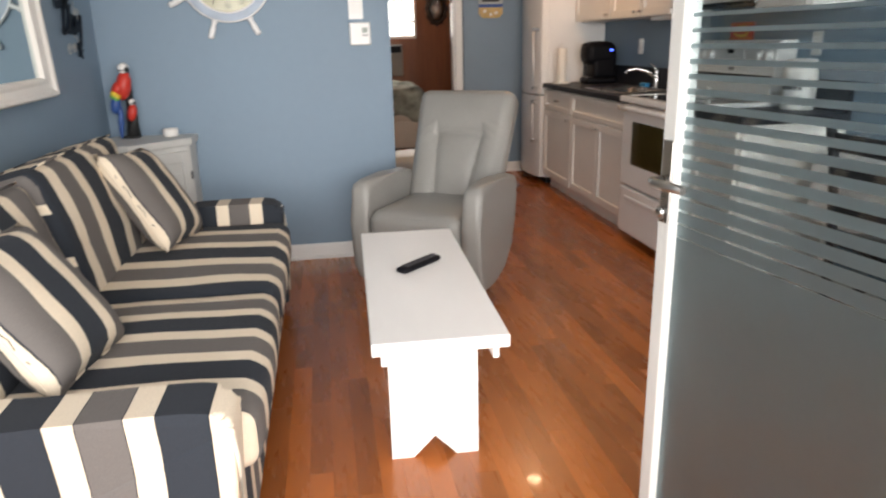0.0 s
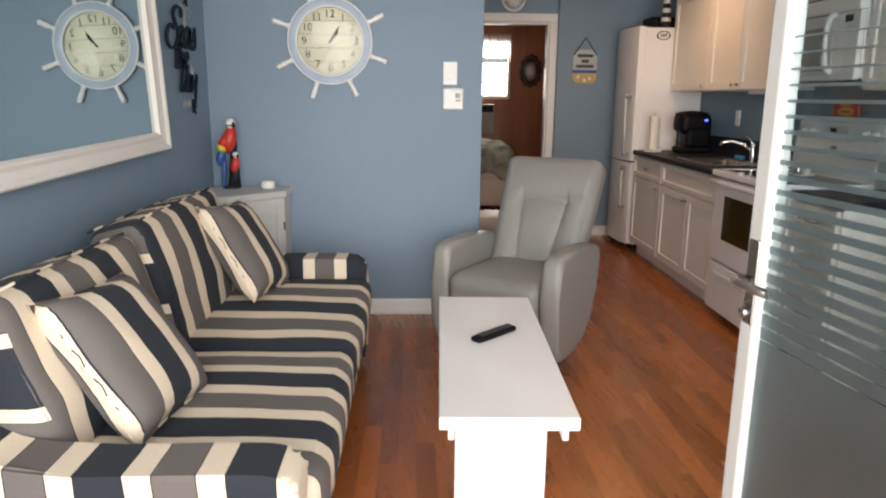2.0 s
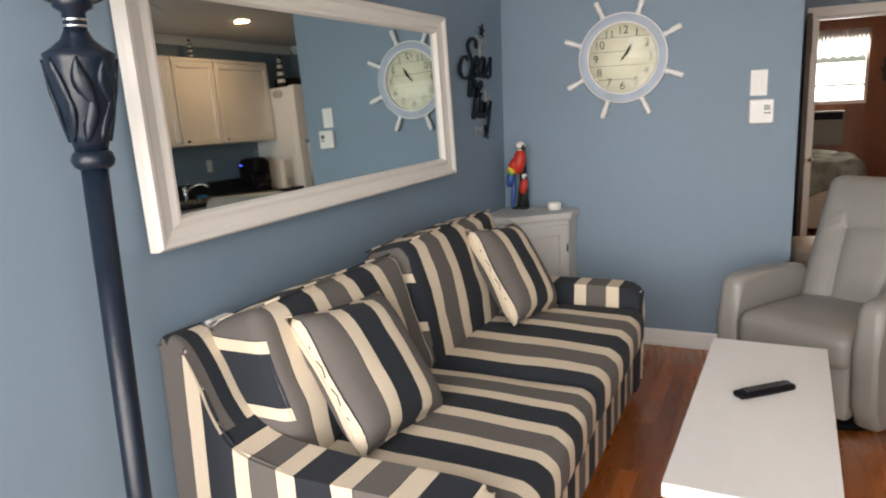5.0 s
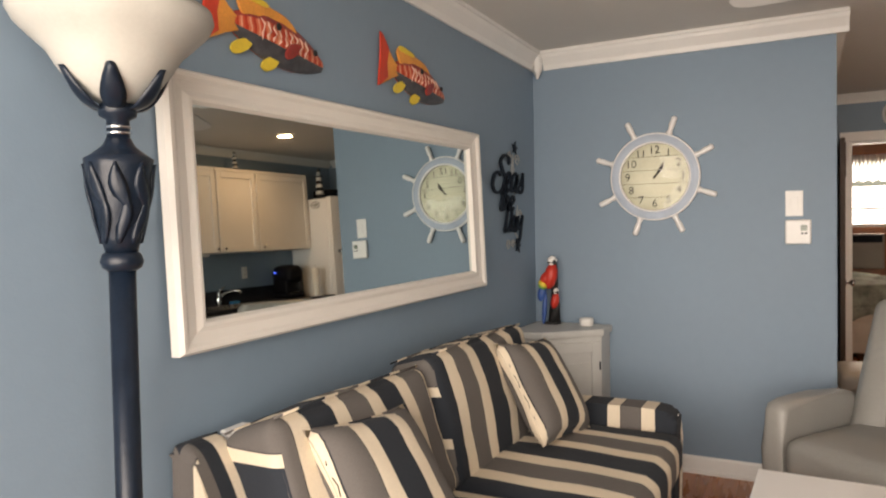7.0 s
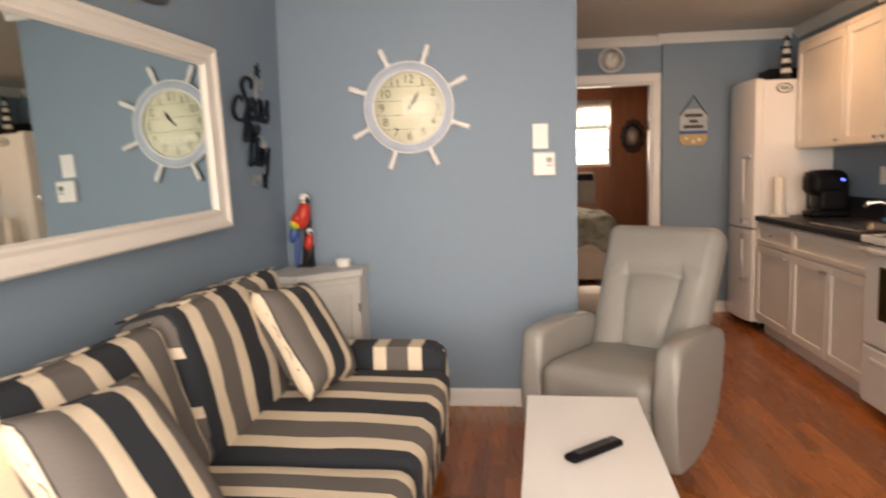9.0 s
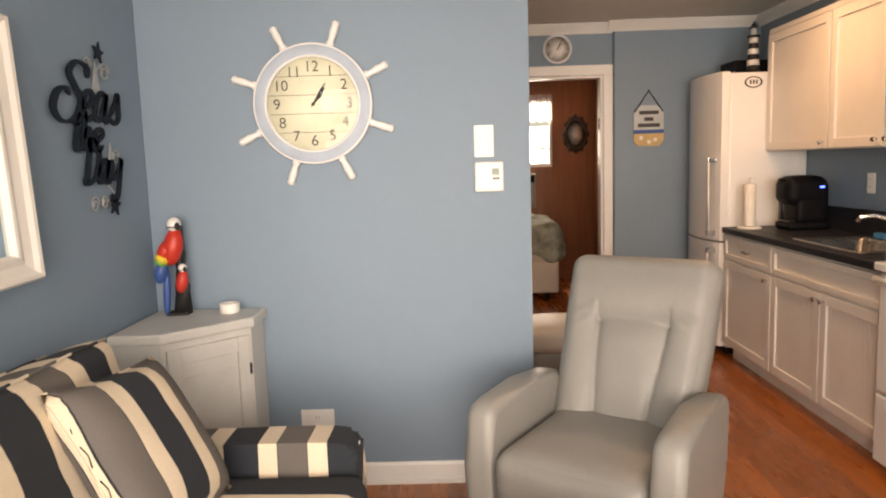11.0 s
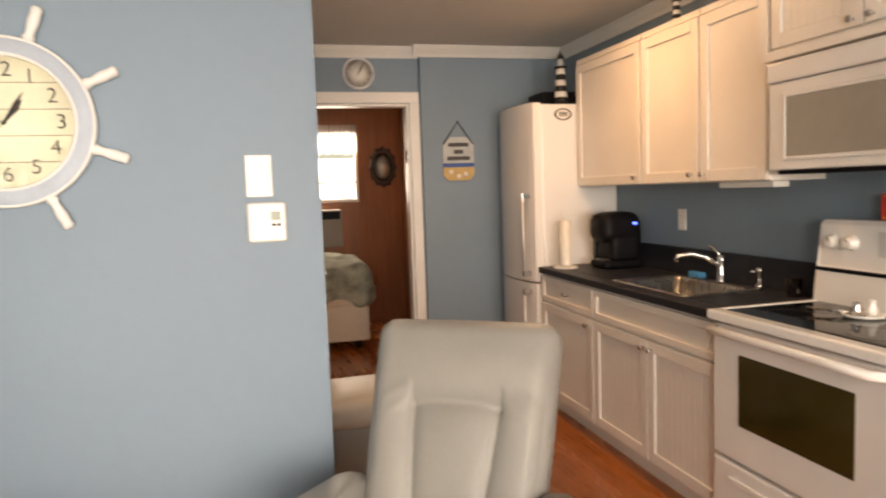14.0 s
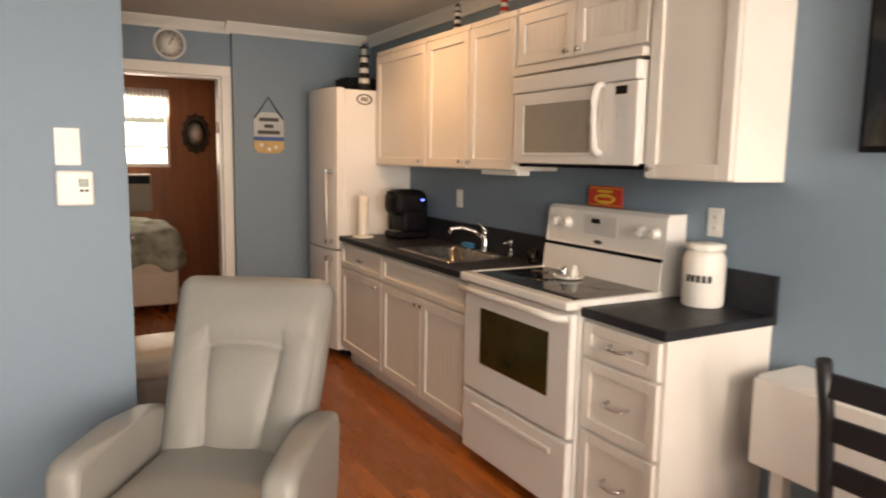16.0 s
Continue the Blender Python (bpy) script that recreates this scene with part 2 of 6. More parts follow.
# ---- mesh helpers ----
def obj(name, bm, material, smooth=False):
    me = bpy.data.meshes.new(name)
    bmesh.ops.recalc_face_normals(bm, faces=bm.faces)
    if smooth:
        for f in bm.faces:
            f.smooth = True
    bm.to_mesh(me)
    bm.free()
    for k in (material if isinstance(material, (list, tuple)) else [material]):
        me.materials.append(k)
    return new(name, me)


def part(name, bm, material, parent, label="", smooth=False):
    ob = obj(name, bm, material, smooth)
    ob.parent = parent
    if label:
        tagged(ob, label)
    return ob


def thing(name, m, label, category, group="", kind=""):
    ob = new(name)
    ob.empty_display_size = 0.1
    ob.matrix_world = m
    return tagged(ob, label, category, group, kind)


def structure(name, bm, material, label="", category="", smooth=False):
    ob = obj(name, bm, material, smooth)
    return tagged(ob, label or name.replace("_", " "), category or name.split("_")[0], kind="structure")


def add_box(bm, x0, y0, z0, x1, y1, z1, bevel=0.0, segs=2, m=None):
    g = bmesh.new()
    bmesh.ops.create_cube(g, size=1)
    for v in g.verts:
        v.co = Vector((x0 + (v.co.x + 0.5) * (x1 - x0), y0 + (v.co.y + 0.5) * (y1 - y0), z0 + (v.co.z + 0.5) * (z1 - z0)))
    if bevel:
        bmesh.ops.bevel(g, geom=g.edges[:], offset=bevel, segments=segs, affect="EDGES", profile=0.5)
    merge(bm, g, m)
    return bm


def merge(bm, g, m=None, slot=None):
    """Adds the bmesh g to bm, moved by m."""
    if m is not None:
        bmesh.ops.transform(g, matrix=m, verts=g.verts)
    made = {v: bm.verts.new(v.co) for v in g.verts}
    for f in g.faces:
        try:
            n = bm.faces.new([made[v] for v in f.verts])
        except ValueError:
            continue
        n.smooth = f.smooth
        n.material_index = f.material_index if slot is None else slot
    g.free()


def box(x0, y0, z0, x1, y1, z1, bevel=0.0, segs=2, m=None):
    return add_box(bmesh.new(), x0, y0, z0, x1, y1, z1, bevel, segs, m)


def lathe(profile, segs=32, m=None, slot=0, ring=False):
    """Turns (radius, z) pairs round the z axis."""
    bm = bmesh.new()
    rings = []
    for r, z in profile:
        rings.append([bm.verts.new((r * math.cos(2 * math.pi * i / segs), r * math.sin(2 * math.pi * i / segs), z)) for i in range(segs)])
    for a, b in zip(rings, rings[1:]):
        for i in range(segs):
            f = bm.faces.new((a[i], a[(i + 1) % segs], b[(i + 1) % segs], b[i]))
            f.smooth = True
            f.material_index = slot
    if ring:
        for i in range(segs):
            f = bm.faces.new((rings[-1][i], rings[-1][(i + 1) % segs], rings[0][(i + 1) % segs], rings[0][i]))
            f.material_index = slot
    else:
        for r in (rings[0], rings[-1]):
            f = bm.faces.new(r)
            f.material_index = slot
    if m is not None:
        bmesh.ops.transform(bm, matrix=m, verts=bm.verts)
    return bm


def tube(points, radius, segs=8):
    """A round rod along a line of points; radius a number or one per point."""
    bm = bmesh.new()
    pts = [Vector(p) for p in points]
    rad = radius if isinstance(radius, (list, tuple)) else [radius] * len(pts)
    rings = []
    for i, p in enumerate(pts):
        d = (pts[min(i + 1, len(pts) - 1)] - pts[max(i - 1, 0)]).normalized()
        q = d.to_track_quat("Z", "Y")
        rings.append([bm.verts.new(p + q @ Vector((rad[i] * math.cos(2 * math.pi * k / segs), rad[i] * math.sin(2 * math.pi * k / segs), 0))) for k in range(segs)])
    for a, b in zip(rings, rings[1:]):
        for k in range(segs):
            f = bm.faces.new((a[k], a[(k + 1) % segs], b[(k + 1) % segs], b[k]))
            f.smooth = True
    bm.faces.new(rings[0])
    bm.faces.new(rings[-1])
    return bm


def extrude(poly, t0, t1, bevel=0.0, segs=2, plane="XZ"):
    """A polygon in a plane, drawn out between t0 and t1 along the third axis."""
    bm = bmesh.new()

    def at(a, b, t):
        return {"XZ": (a, t, b), "YZ": (t, a, b), "XY": (a, b, t)}[plane]
    lo = [bm.verts.new(at(a, b, t0)) for a, b in poly]
    hi = [bm.verts.new(at(a, b, t1)) for a, b in poly]
    n = len(poly)
    for i in range(n):
        bm.faces.new((lo[i], lo[(i + 1) % n], hi[(i + 1) % n], hi[i]))
    bm.faces.new(lo)
    bm.faces.new(hi)
    if bevel:
        rim = [e for e in bm.edges if len(e.link_faces) == 2 and any(len(f.verts) == n and n != 4 for f in e.link_faces)] or bm.edges[:]
        bmesh.ops.bevel(bm, geom=rim, offset=bevel, segments=segs, affect="EDGES", profile=0.5)
    return bm


def soft_box(sx, sy, sz, r, puff=(0, 0, 0), n=12, sag=0.0, m=None):
    """An upholstered block centred on the origin: rounded edges, bulging faces, faint lumps."""
    bm = bmesh.new()
    bmesh.ops.create_cube(bm, size=2)
    bmesh.ops.subdivide_edges(bm, edges=bm.edges[:], cuts=n - 1, use_grid_fill=True)
    half = Vector((sx / 2, sy / 2, sz / 2))
    for v in bm.verts:
        p = Vector([math.sin(c * math.pi / 2) for c in v.co])
        full = Vector([p[i] * half[i] for i in range(3)])
        core = Vector([max(-(half[i] - r), min(half[i] - r, full[i])) for i in range(3)])
        d = full - core
        if d.length > 1e-6:
            full = core + d.normalized() * r * min(1, d.length / r + 1e-9) if max(abs(c) for c in d) < r * 0.999 else core + d.normalized() * r
        k = [(1 - p[1] ** 2) * (1 - p[2] ** 2), (1 - p[0] ** 2) * (1 - p[2] ** 2), (1 - p[0] ** 2) * (1 - p[1] ** 2)]
        for i in range(3):
            full[i] += puff[i] * k[i] * (1 if p[i] > 0 else -1) * abs(p[i])
        if sag:
            full += Vector((0, 0, 1)) * sag * (noise.noise(full * 5.0))
        v.co = full
    for f in bm.faces:
        f.smooth = True
    if m is not None:
        bmesh.ops.transform(bm, matrix=m, verts=bm.verts)
    return bm


def pillow(w, h, t, n=16, m=None):
    """A throw pillow in its xz plane with pinched corners."""
    bm = bmesh.new()
    grid = {}
    for s in (-1, 1):
        for i in range(n + 1):
            for j in range(n + 1):
                u, v = 2 * i / n - 1, 2 * j / n - 1
                edge = i in (0, n) or j in (0, n)
                if edge and s == 1:
                    grid[s, i, j] = grid[-1, i, j]
                    continue
                th = t / 2 * ((1 - u ** 4) * (1 - v ** 4)) ** 0.55
                inx = 1 - 0.07 * (1 - abs(v) ** 2) * abs(u) ** 3
                inz = 1 - 0.07 * (1 - abs(u) ** 2) * abs(v) ** 3
                bump = 0.006 * noise.noise(Vector((u * 2.3, v * 2.3, s * 3.1)))
                grid[s, i, j] = bm.verts.new((u * w / 2 * inx, s * (th + bump * (0 if edge else 1)), v * h / 2 * inz))
    for s in (-1, 1):
        for i in range(n):
            for j in range(n):
                f = bm.faces.new([grid[s, i, j], grid[s, i + 1, j], grid[s, i + 1, j + 1], grid[s, i, j + 1]])
                f.smooth = True
    if m is not None:
        bmesh.ops.transform(bm, matrix=m, verts=bm.verts)
    return bm


def smooth_line(pts, n=7):
    """A smooth line through the points of a pen stroke."""
    p = [Vector(q) for q in pts]
    p = [2 * p[0] - p[1]] + p + [2 * p[-1] - p[-2]]
    out = []
    for k in range(1, len(p) - 2):
        a, b, c, d = p[k - 1:k + 3]
        for i in range(n):
            u = i / n
            out.append(0.5 * (2 * b + (c - a) * u + (2 * a - 5 * b + 4 * c - d) * u * u + (3 * b - a - 3 * c + d) * u ** 3))
    return out + [p[-2]]


def lettering(name, text, size, depth, material, parent, m, shear=0.0, align="CENTER", bold=0.0):
    cu = bpy.data.curves.new(name, "FONT")
    cu.body, cu.size, cu.extrude, cu.shear, cu.offset = text, size, depth / 2, shear, bold
    cu.align_x, cu.align_y = align, "CENTER"
    tmp = new(name, cu)
    me = bpy.data.meshes.new_from_object(tmp.evaluated_get(bpy.context.evaluated_depsgraph_get()))
    bpy.data.objects.remove(tmp)
    me.materials.clear()
    me.materials.append(material)
    ob = new(name, me)
    ob.parent = parent
    ob.matrix_local = m
    return ob


# ---- structure ----
XL, YE, XR, CEILZ = -1.07, 4.38, 2.605, 2.43
XE = 0.54            # free end of the partition
YF = 0.70            # inner face of the front wall
YB1, YB2 = 7.00, 6.93  # hall end wall: over the bedroom door, and beside the fridge
XJ = 1.490
DX0, DX1, DZ = 0.725, 1.415, 2.04
OX0, OX1, OZ = -1.00, 1.00, 2.12     # entrance
WX0, WX1, WZ0, WZ1 = 1.30, 2.30, 0.95, 2.00  # front window

structure("wall_west", box(XL - 0.12, YF - 0.12, 0, XL, YE + 0.12, CEILZ), WALL, "blue painted plaster wall behind the sofa", "wall")
structure("wall_partition", box(XL, YE, 0, XE, YE + 0.12, CEILZ), WALL, "blue painted partition wall with the ship wheel clock", "wall")
structure("wall_hall", box(XE - 0.12, YE + 0.12, 0, XE, YB1, CEILZ), WALL, "blue painted side wall of the hall", "wall")
structure("wall_east", box(XR, YF - 0.12, 0, XR + 0.12, YB2 + 0.2, CEILZ), WALL, "blue painted wall behind the kitchen units", "wall")
bm = box(XE, YB1, 0, DX0, YB1 + 0.12, CEILZ)
add_box(bm, DX0, YB1, DZ, DX1, YB1 + 0.12, CEILZ)
add_box(bm, DX1, YB1, 0, XJ, YB1 + 0.12, CEILZ)
add_box(bm, XJ, YB2, 0, XR, YB1 + 0.12, CEILZ)
structure("wall_north", bm, WALL, "blue painted end wall with the bedroom doorway", "wall")
bm = box(XL, YF - 0.12, 0, OX0, YF, CEILZ)
add_box(bm, OX0, YF - 0.12, OZ, OX1, YF, CEILZ)
add_box(bm, OX1, YF - 0.12, 0, WX0, YF, CEILZ)
add_box(bm, WX0, YF - 0.12, 0, WX1, YF, WZ0)
add_box(bm, WX0, YF - 0.12, WZ1, WX1, YF, CEILZ)
add_box(bm, WX1, YF - 0.12, 0, XR, YF, CEILZ)
structure("wall_south", bm, WALL, "blue painted front wall with the entrance and window", "wall")
structure("ceiling", box(XL - 0.12, YF - 0.12, CEILZ, XR + 0.12, YB1 + 0.12, CEILZ + 0.15), CEIL, "off-white textured ceiling", "ceiling")

# bedroom beyond the doorway
BX0, BX1, BY0, BY1 = -1.6, 1.87, YB1 + 0.12, 9.55
VX0, VX1, VZ0, VZ1 = 0.82, 1.385, 1.32, 2.11
bm = box(BX0, BY1, 0, VX0, BY1 + 0.12, CEILZ)
add_box(bm, VX0, BY1, 0, VX1, BY1 + 0.12, VZ0)
add_box(bm, VX0, BY1, VZ1, VX1, BY1 + 0.12, CEILZ)
add_box(bm, VX1, BY1, 0, BX1, BY1 + 0.12, CEILZ)
structure("wall_bedroom_north", bm, ORANGEWALL, "orange-brown stained bedroom wall with a window", "wall")
structure("wall_bedroom_east", box(BX1, BY0, 0, BX1 + 0.12, BY1 + 0.12, CEILZ), ORANGEWALL, "orange-brown stained bedroom side wall", "wall")
structure("wall_bedroom_west", box(BX0 - 0.12, BY0, 0, BX0, BY1 + 0.12, CEILZ), ORANGEWALL, "orange-brown stained bedroom side wall", "wall")
bm = box(BX0, BY0 + 0.003, 0, DX0 - 0.09, BY0 + 0.02, CEILZ)
structure("wall_bedroom_south", bm, ORANGEWALL, "orange-brown bedroom wall beside the doorway", "wall")
structure("ceiling_bedroom", box(BX0 - 0.12, BY0, CEILZ + 0.001, BX1 + 0.12, BY1 + 0.12, CEILZ + 0.15), CEIL, "off-white bedroom ceiling", "ceiling")
structure("ground", box(-60, -60, -0.30, 60, 60, -0.16), GRASS, "green lawn outside", "ground")
structure("pavement", box(-2.5, -3.0, -0.159, 3.5, YF - 0.121, -0.02), CONCRETE, "grey concrete porch slab before the entrance", "pavement")
structure("floor_base", box(XL - 0.12, YF - 0.12, -0.158, XR + 0.12, BY1 + 0.12, -0.012), GAP, "dark subfloor under the oak strips", "floor")


# crown moulding and baseboards
def crown_profile(h=0.075, d=0.06):
    return [(0, 0), (0, -h), (d * 0.18, -h), (d * 0.3, -h * 0.75), (d * 0.75, -h * 0.35), (d * 0.85, -h * 0.18), (d, -h * 0.15), (d, 0)]


def moulding(name, profile, p0, p1, inward, material, label):
    """Sweeps (out, up) pairs from p0 to p1; inward is the way that it stands out."""
    bm = bmesh.new()
    a, b, w = Vector(p0), Vector(p1), Vector(inward)
    r0 = [bm.verts.new(a + w * o + Vector((0, 0, u))) for o, u in profile]
    r1 = [bm.verts.new(b + w * o + Vector((0, 0, u))) for o, u in profile]
    n = len(profile)
    for i in range(n):
        bm.faces.new((r0[i], r0[(i + 1) % n], r1[(i + 1) % n], r1[i]))
    bm.faces.new(r0)
    bm.faces.new(r1)
    return structure(name, bm, material, label, "trim")


CP = crown_profile()
CZ = CEILZ - 0.001
CROWN = "white painted crown moulding"
CL = crown_profile(0.105, 0.07)
moulding("trim_crown_west", CL, (XL + 0.001, YF, CZ), (XL + 0.001, YE - 0.001, CZ), (1, 0, 0), TRIM, CROWN)
moulding("trim_crown_partition", CL, (XL + 0.072, YE - 0.001, CZ), (XE + 0.055, YE - 0.001, CZ), (0, -1, 0), TRIM, CROWN)
moulding("trim_crown_hall", CP, (XE + 0.001, YE + 0.0, CZ), (XE + 0.001, YB1 - 0.001, CZ), (1, 0, 0), TRIM, CROWN)
moulding("trim_crown_door_wall", CP, (XE + 0.062, YB1 - 0.001, CZ), (XJ - 0.001, YB1 - 0.001, CZ), (0, -1, 0), TRIM, CROWN)
moulding("trim_crown_north", CP, (XJ - 0.05, YB2 - 0.001, CZ), (XR - 0.062, YB2 - 0.001, CZ), (0, -1, 0), TRIM, CROWN)
moulding("trim_crown_east", CP, (XR - 0.001, YF, CZ), (XR - 0.001, YB2 - 0.001, CZ), (-1, 0, 0), TRIM, CROWN)
bm = lathe([(0.004, -0.16), (0.012, -0.145), (0.030, -0.11), (0.034, -0.05), (0.034, 0)], 4, pose(XL + 0.045, YE - 0.045, CZ, 0, 0, 0))
structure("trim_corner_block", bm, TRIM, "white pointed corner block of the crown moulding", "trim")

BP = [(0, 0), (0, 0.095), (0.006, 0.095), (0.012, 0.082), (0.014, 0.02), (0.024, 0.015), (0.024, 0)]
BASEB = "white painted baseboard"
moulding("baseboard_west", BP, (XL + 0.001, YF, 0), (XL + 0.001, YE - 0.001, 0), (1, 0, 0), TRIM, BASEB)
moulding("baseboard_partition", BP, (XL + 0.026, YE - 0.001, 0), (XE, YE - 0.001, 0), (0, -1, 0), TRIM, BASEB)
moulding("baseboard_hall", BP, (XE + 0.001, YE, 0), (XE + 0.001, YB1 - 0.02, 0), (1, 0, 0), TRIM, BASEB)
moulding("baseboard_north", BP, (XJ + 0.03, YB2 - 0.001, 0), (XR - 0.03, YB2 - 0.001, 0), (0, -1, 0), TRIM, BASEB)
moulding("baseboard_east", BP, (XR - 0.001, YF, 0), (XR - 0.001, 3.12, 0), (-1, 0, 0), TRIM, BASEB)

# bedroom doorway casing
cas = thing("door_1", pose(DX0, YB1, 0), "white painted casing of the bedroom doorway", "doorway", kind="structure")
W = DX1 - DX0
part("casing", box(W, -0.022, 0, W + 0.073, -0.001, DZ, 0.004), TRIM, cas)
part("casing", box(-0.073, -0.022, 0, 0, -0.001, DZ, 0.004), TRIM, cas)
part("casing", box(-0.073, -0.022, DZ + 0.001, W + 0.073, -0.001, DZ + 0.078, 0.004), TRIM, cas)
part("jamb", box(W - 0.018, 0.001, 0, W - 0.001, 0.119, DZ - 0.001), TRIM, cas)
part("jamb", box(0.001, 0.001, 0, 0.018, 0.119, DZ - 0.001), TRIM, cas)
part("jamb", box(0.019, 0.001, DZ - 0.018, W - 0.019, 0.119, DZ - 0.001), TRIM, cas)
for z in (0.35, 1.62):
    part("hinge", tube([(W - 0.024, 0.03, z), (W - 0.024, 0.03, z + 0.09)], 0.008), CHROME, cas, "small metal hinge")

# bedroom window
win = thing("window_1", pose(VX0, BY1, VZ0), "bright bedroom window with a short sheer curtain", "window", kind="structure")
WW, WH = VX1 - VX0, VZ1 - VZ0
bm = box(0, 0.02, 0, 0.03, 0.10, WH)
add_box(bm, WW - 0.03, 0.02, 0, WW, 0.10, WH)
add_box(bm, 0.03, 0.02, 0, WW - 0.03, 0.10, 0.03)
add_box(bm, 0.03, 0.02, WH - 0.03, WW - 0.03, 0.10, WH)
part("window_frame", bm, TRIM, win)
part("sash_bar", box(0.03, 0.04, 0.20, WW - 0.03, 0.07, 0.225), TRIM, win)
pane = part("pane", box(0.03, 0.05, 0.03, WW - 0.03, 0.055, WH - 0.03), GLASS, win)
pane.visible_shadow = False
bm = bmesh.new()
cols = 48
top = [bm.verts.new((WW * i / cols, -0.03 + 0.014 * math.sin(i * 1.9), WH + 0.03)) for i in range(cols + 1)]
bot = [bm.verts.new((WW * i / cols, -0.03 + 0.020 * math.sin(i * 1.9 + 0.3), WH * 0.66 + 0.012 * math.sin(i * 0.8))) for i in range(cols + 1)]
for i in range(cols):
    bm.faces.new((top[i], top[i + 1], bot[i + 1], bot[i]))
SHEER = mat("sheer_cloth", (0.75, 0.73, 0.70), 0.9, bump=0.2)
SHEER.node_tree.nodes["Principled BSDF"].inputs["Transmission Weight"].default_value = 0.55
part("curtain", bm, SHEER, win, "white sheer valance curtain", True)

# front window beside the entrance
fw = thing("window_2", pose(WX0, YF - 0.12, WZ0), "white framed window in the front wall", "window", kind="structure")
bm = box(0, 0.02, 0, 0.05, 0.10, WZ1 - WZ0)
add_box(bm, WX1 - WX0 - 0.05, 0.02, 0, WX1 - WX0, 0.10, WZ1 - WZ0)
add_box(bm, 0.05, 0.02, 0, WX1 - WX0 - 0.05, 0.10, 0.05)
add_box(bm, 0.05, 0.02, WZ1 - WZ0 - 0.05, WX1 - WX0 - 0.05, 0.10, WZ1 - WZ0)
part("window_frame", bm, TRIM, fw)
pane = part("pane", box(0.05, 0.05, 0.05, WX1 - WX0 - 0.05, 0.056, WZ1 - WZ0 - 0.05), GLASS, fw)
pane.visible_shadow = False

# open glazed entrance door
leaf = thing("door_2", pose(0.950, 0.715, 0.01, 0, 0, 98.7), "open white entrance door with a striped frosted glass pane", "door", kind="structure")
LW, LH = 0.80, 2.03
bm = box(0, -0.022, 0, 0.11, 0.022, LH, 0.004)
part("hinge_stile", bm, DOORP, leaf)
part("lock_stile", box(LW - 0.045, -0.022, 0, LW, 0.022, LH, 0.006), DOORP, leaf)
part("top_rail", box(0.111, -0.022, LH - 0.12, LW - 0.046, 0.022, LH, 0.004), DOORP, leaf)
part("bottom_rail", box(0.111, -0.022, 0, LW - 0.046, 0.022, 0.22, 0.004), DOORP, leaf)
pane = part("pane", box(0.105, -0.004, 0.215, LW - 0.04, 0.004, LH - 0.115), TINTED, leaf)
pane.visible_shadow = False
part("frosted_film", box(0.111, 0.0045, 0.221, LW - 0.046, 0.0052, 0.872), FROST, leaf, "frosted lower part of the glass")
for i in range(21):
    z = 0.875 + 0.0285 * i
    part("film_stripe", box(0.111, 0.0045, z, LW - 0.046, 0.0052, z + 0.0035 + 0.021 * (1 - i / 20) ** 1.3), FROST, leaf)
bm = tube([(LW - 0.03, 0.023, 0.99), (LW - 0.03, 0.06, 0.99), (LW - 0.05, 0.066, 0.99), (LW - 0.13, 0.062, 0.99)], [0.011, 0.011, 0.011, 0.009])
part("lever_handle", bm, STEEL, leaf, "brushed steel lever handle")
part("lock_plate", box(LW - 0.043, 0.0225, 0.90, LW - 0.012, 0.027, 1.07, 0.002), STEEL, leaf)
part("lock_cylinder", lathe([(0.012, 0), (0.012, 0.012), (0.006, 0.016)], 16, pose(LW - 0.028, 0.027, 0.925, -90, 0, 0)), STEEL, leaf)

# ---- sofa ----
SX, SY = -0.575, 2.61
sofa = thing("sofa", pose(SX, SY, 0), "sofa in navy, grey and cream striped cloth against the wall", "sofa")
part("base", box(-0.455, -1.05, 0.05, 0.455, 0.96, 0.31, 0.025, 3), SOFA_Y, sofa)
part("back_frame", box(-0.47, -0.87, 0.311, -0.31, 0.835, 0.745, 0.04, 3), SOFA_Y, sofa)
for y, w, cloth in ((-0.530, 0.845, SEAT_A), (0.378, 0.960, SEAT_B)):
    part("seat_cushion", soft_box(0.80, w, 0.17, 0.05, (0.012, 0, 0.018), 14, 0.006, pose(0.105, y, 0.392)), cloth, sofa, "", True)
for y, w, tilt, cloth in ((-0.520, 0.795, 20, BACK_A), (0.360, 0.93, 15, BACK_B)):
    low = 0.04 if y < 0 else 0.01
    bm = soft_box(0.20, w, 0.50 - low, 0.045, (0.034, 0, 0.012), 28, 0.012)
    for v in bm.verts:
        q = Vector((v.co.x * 5, v.co.y * 4 + tilt, v.co.z * 6))
        v.co.x += 0.012 * noise.noise(q) + 0.005 * noise.noise(q * 3.1)
        v.co.z += 0.010 * noise.noise(q + Vector((7, 3, 1)))
    bm.normal_update()
    for f in bm.faces:
        f.material_index = 1 if abs(f.normal.y) > 0.72 else 0
    at = pose(-0.245, y, 0.668 - low / 2, 0, -tilt, 0)
    bmesh.ops.transform(bm, matrix=at, verts=bm.verts)
    cu = part("back_cushion", bm, [cloth, SOFA_Z], sofa)
    for px in (-0.092, 0.092):
        top = 0.250 - low / 2
        edge = [(px, -w * 0.46, top), (px, -w * 0.25, top + 0.005), (px, w * 0.25, top + 0.005), (px, w * 0.46, top)]
        part("piping", tube([at @ Vector(q) for q in edge], 0.004, 6), cloth, cu)
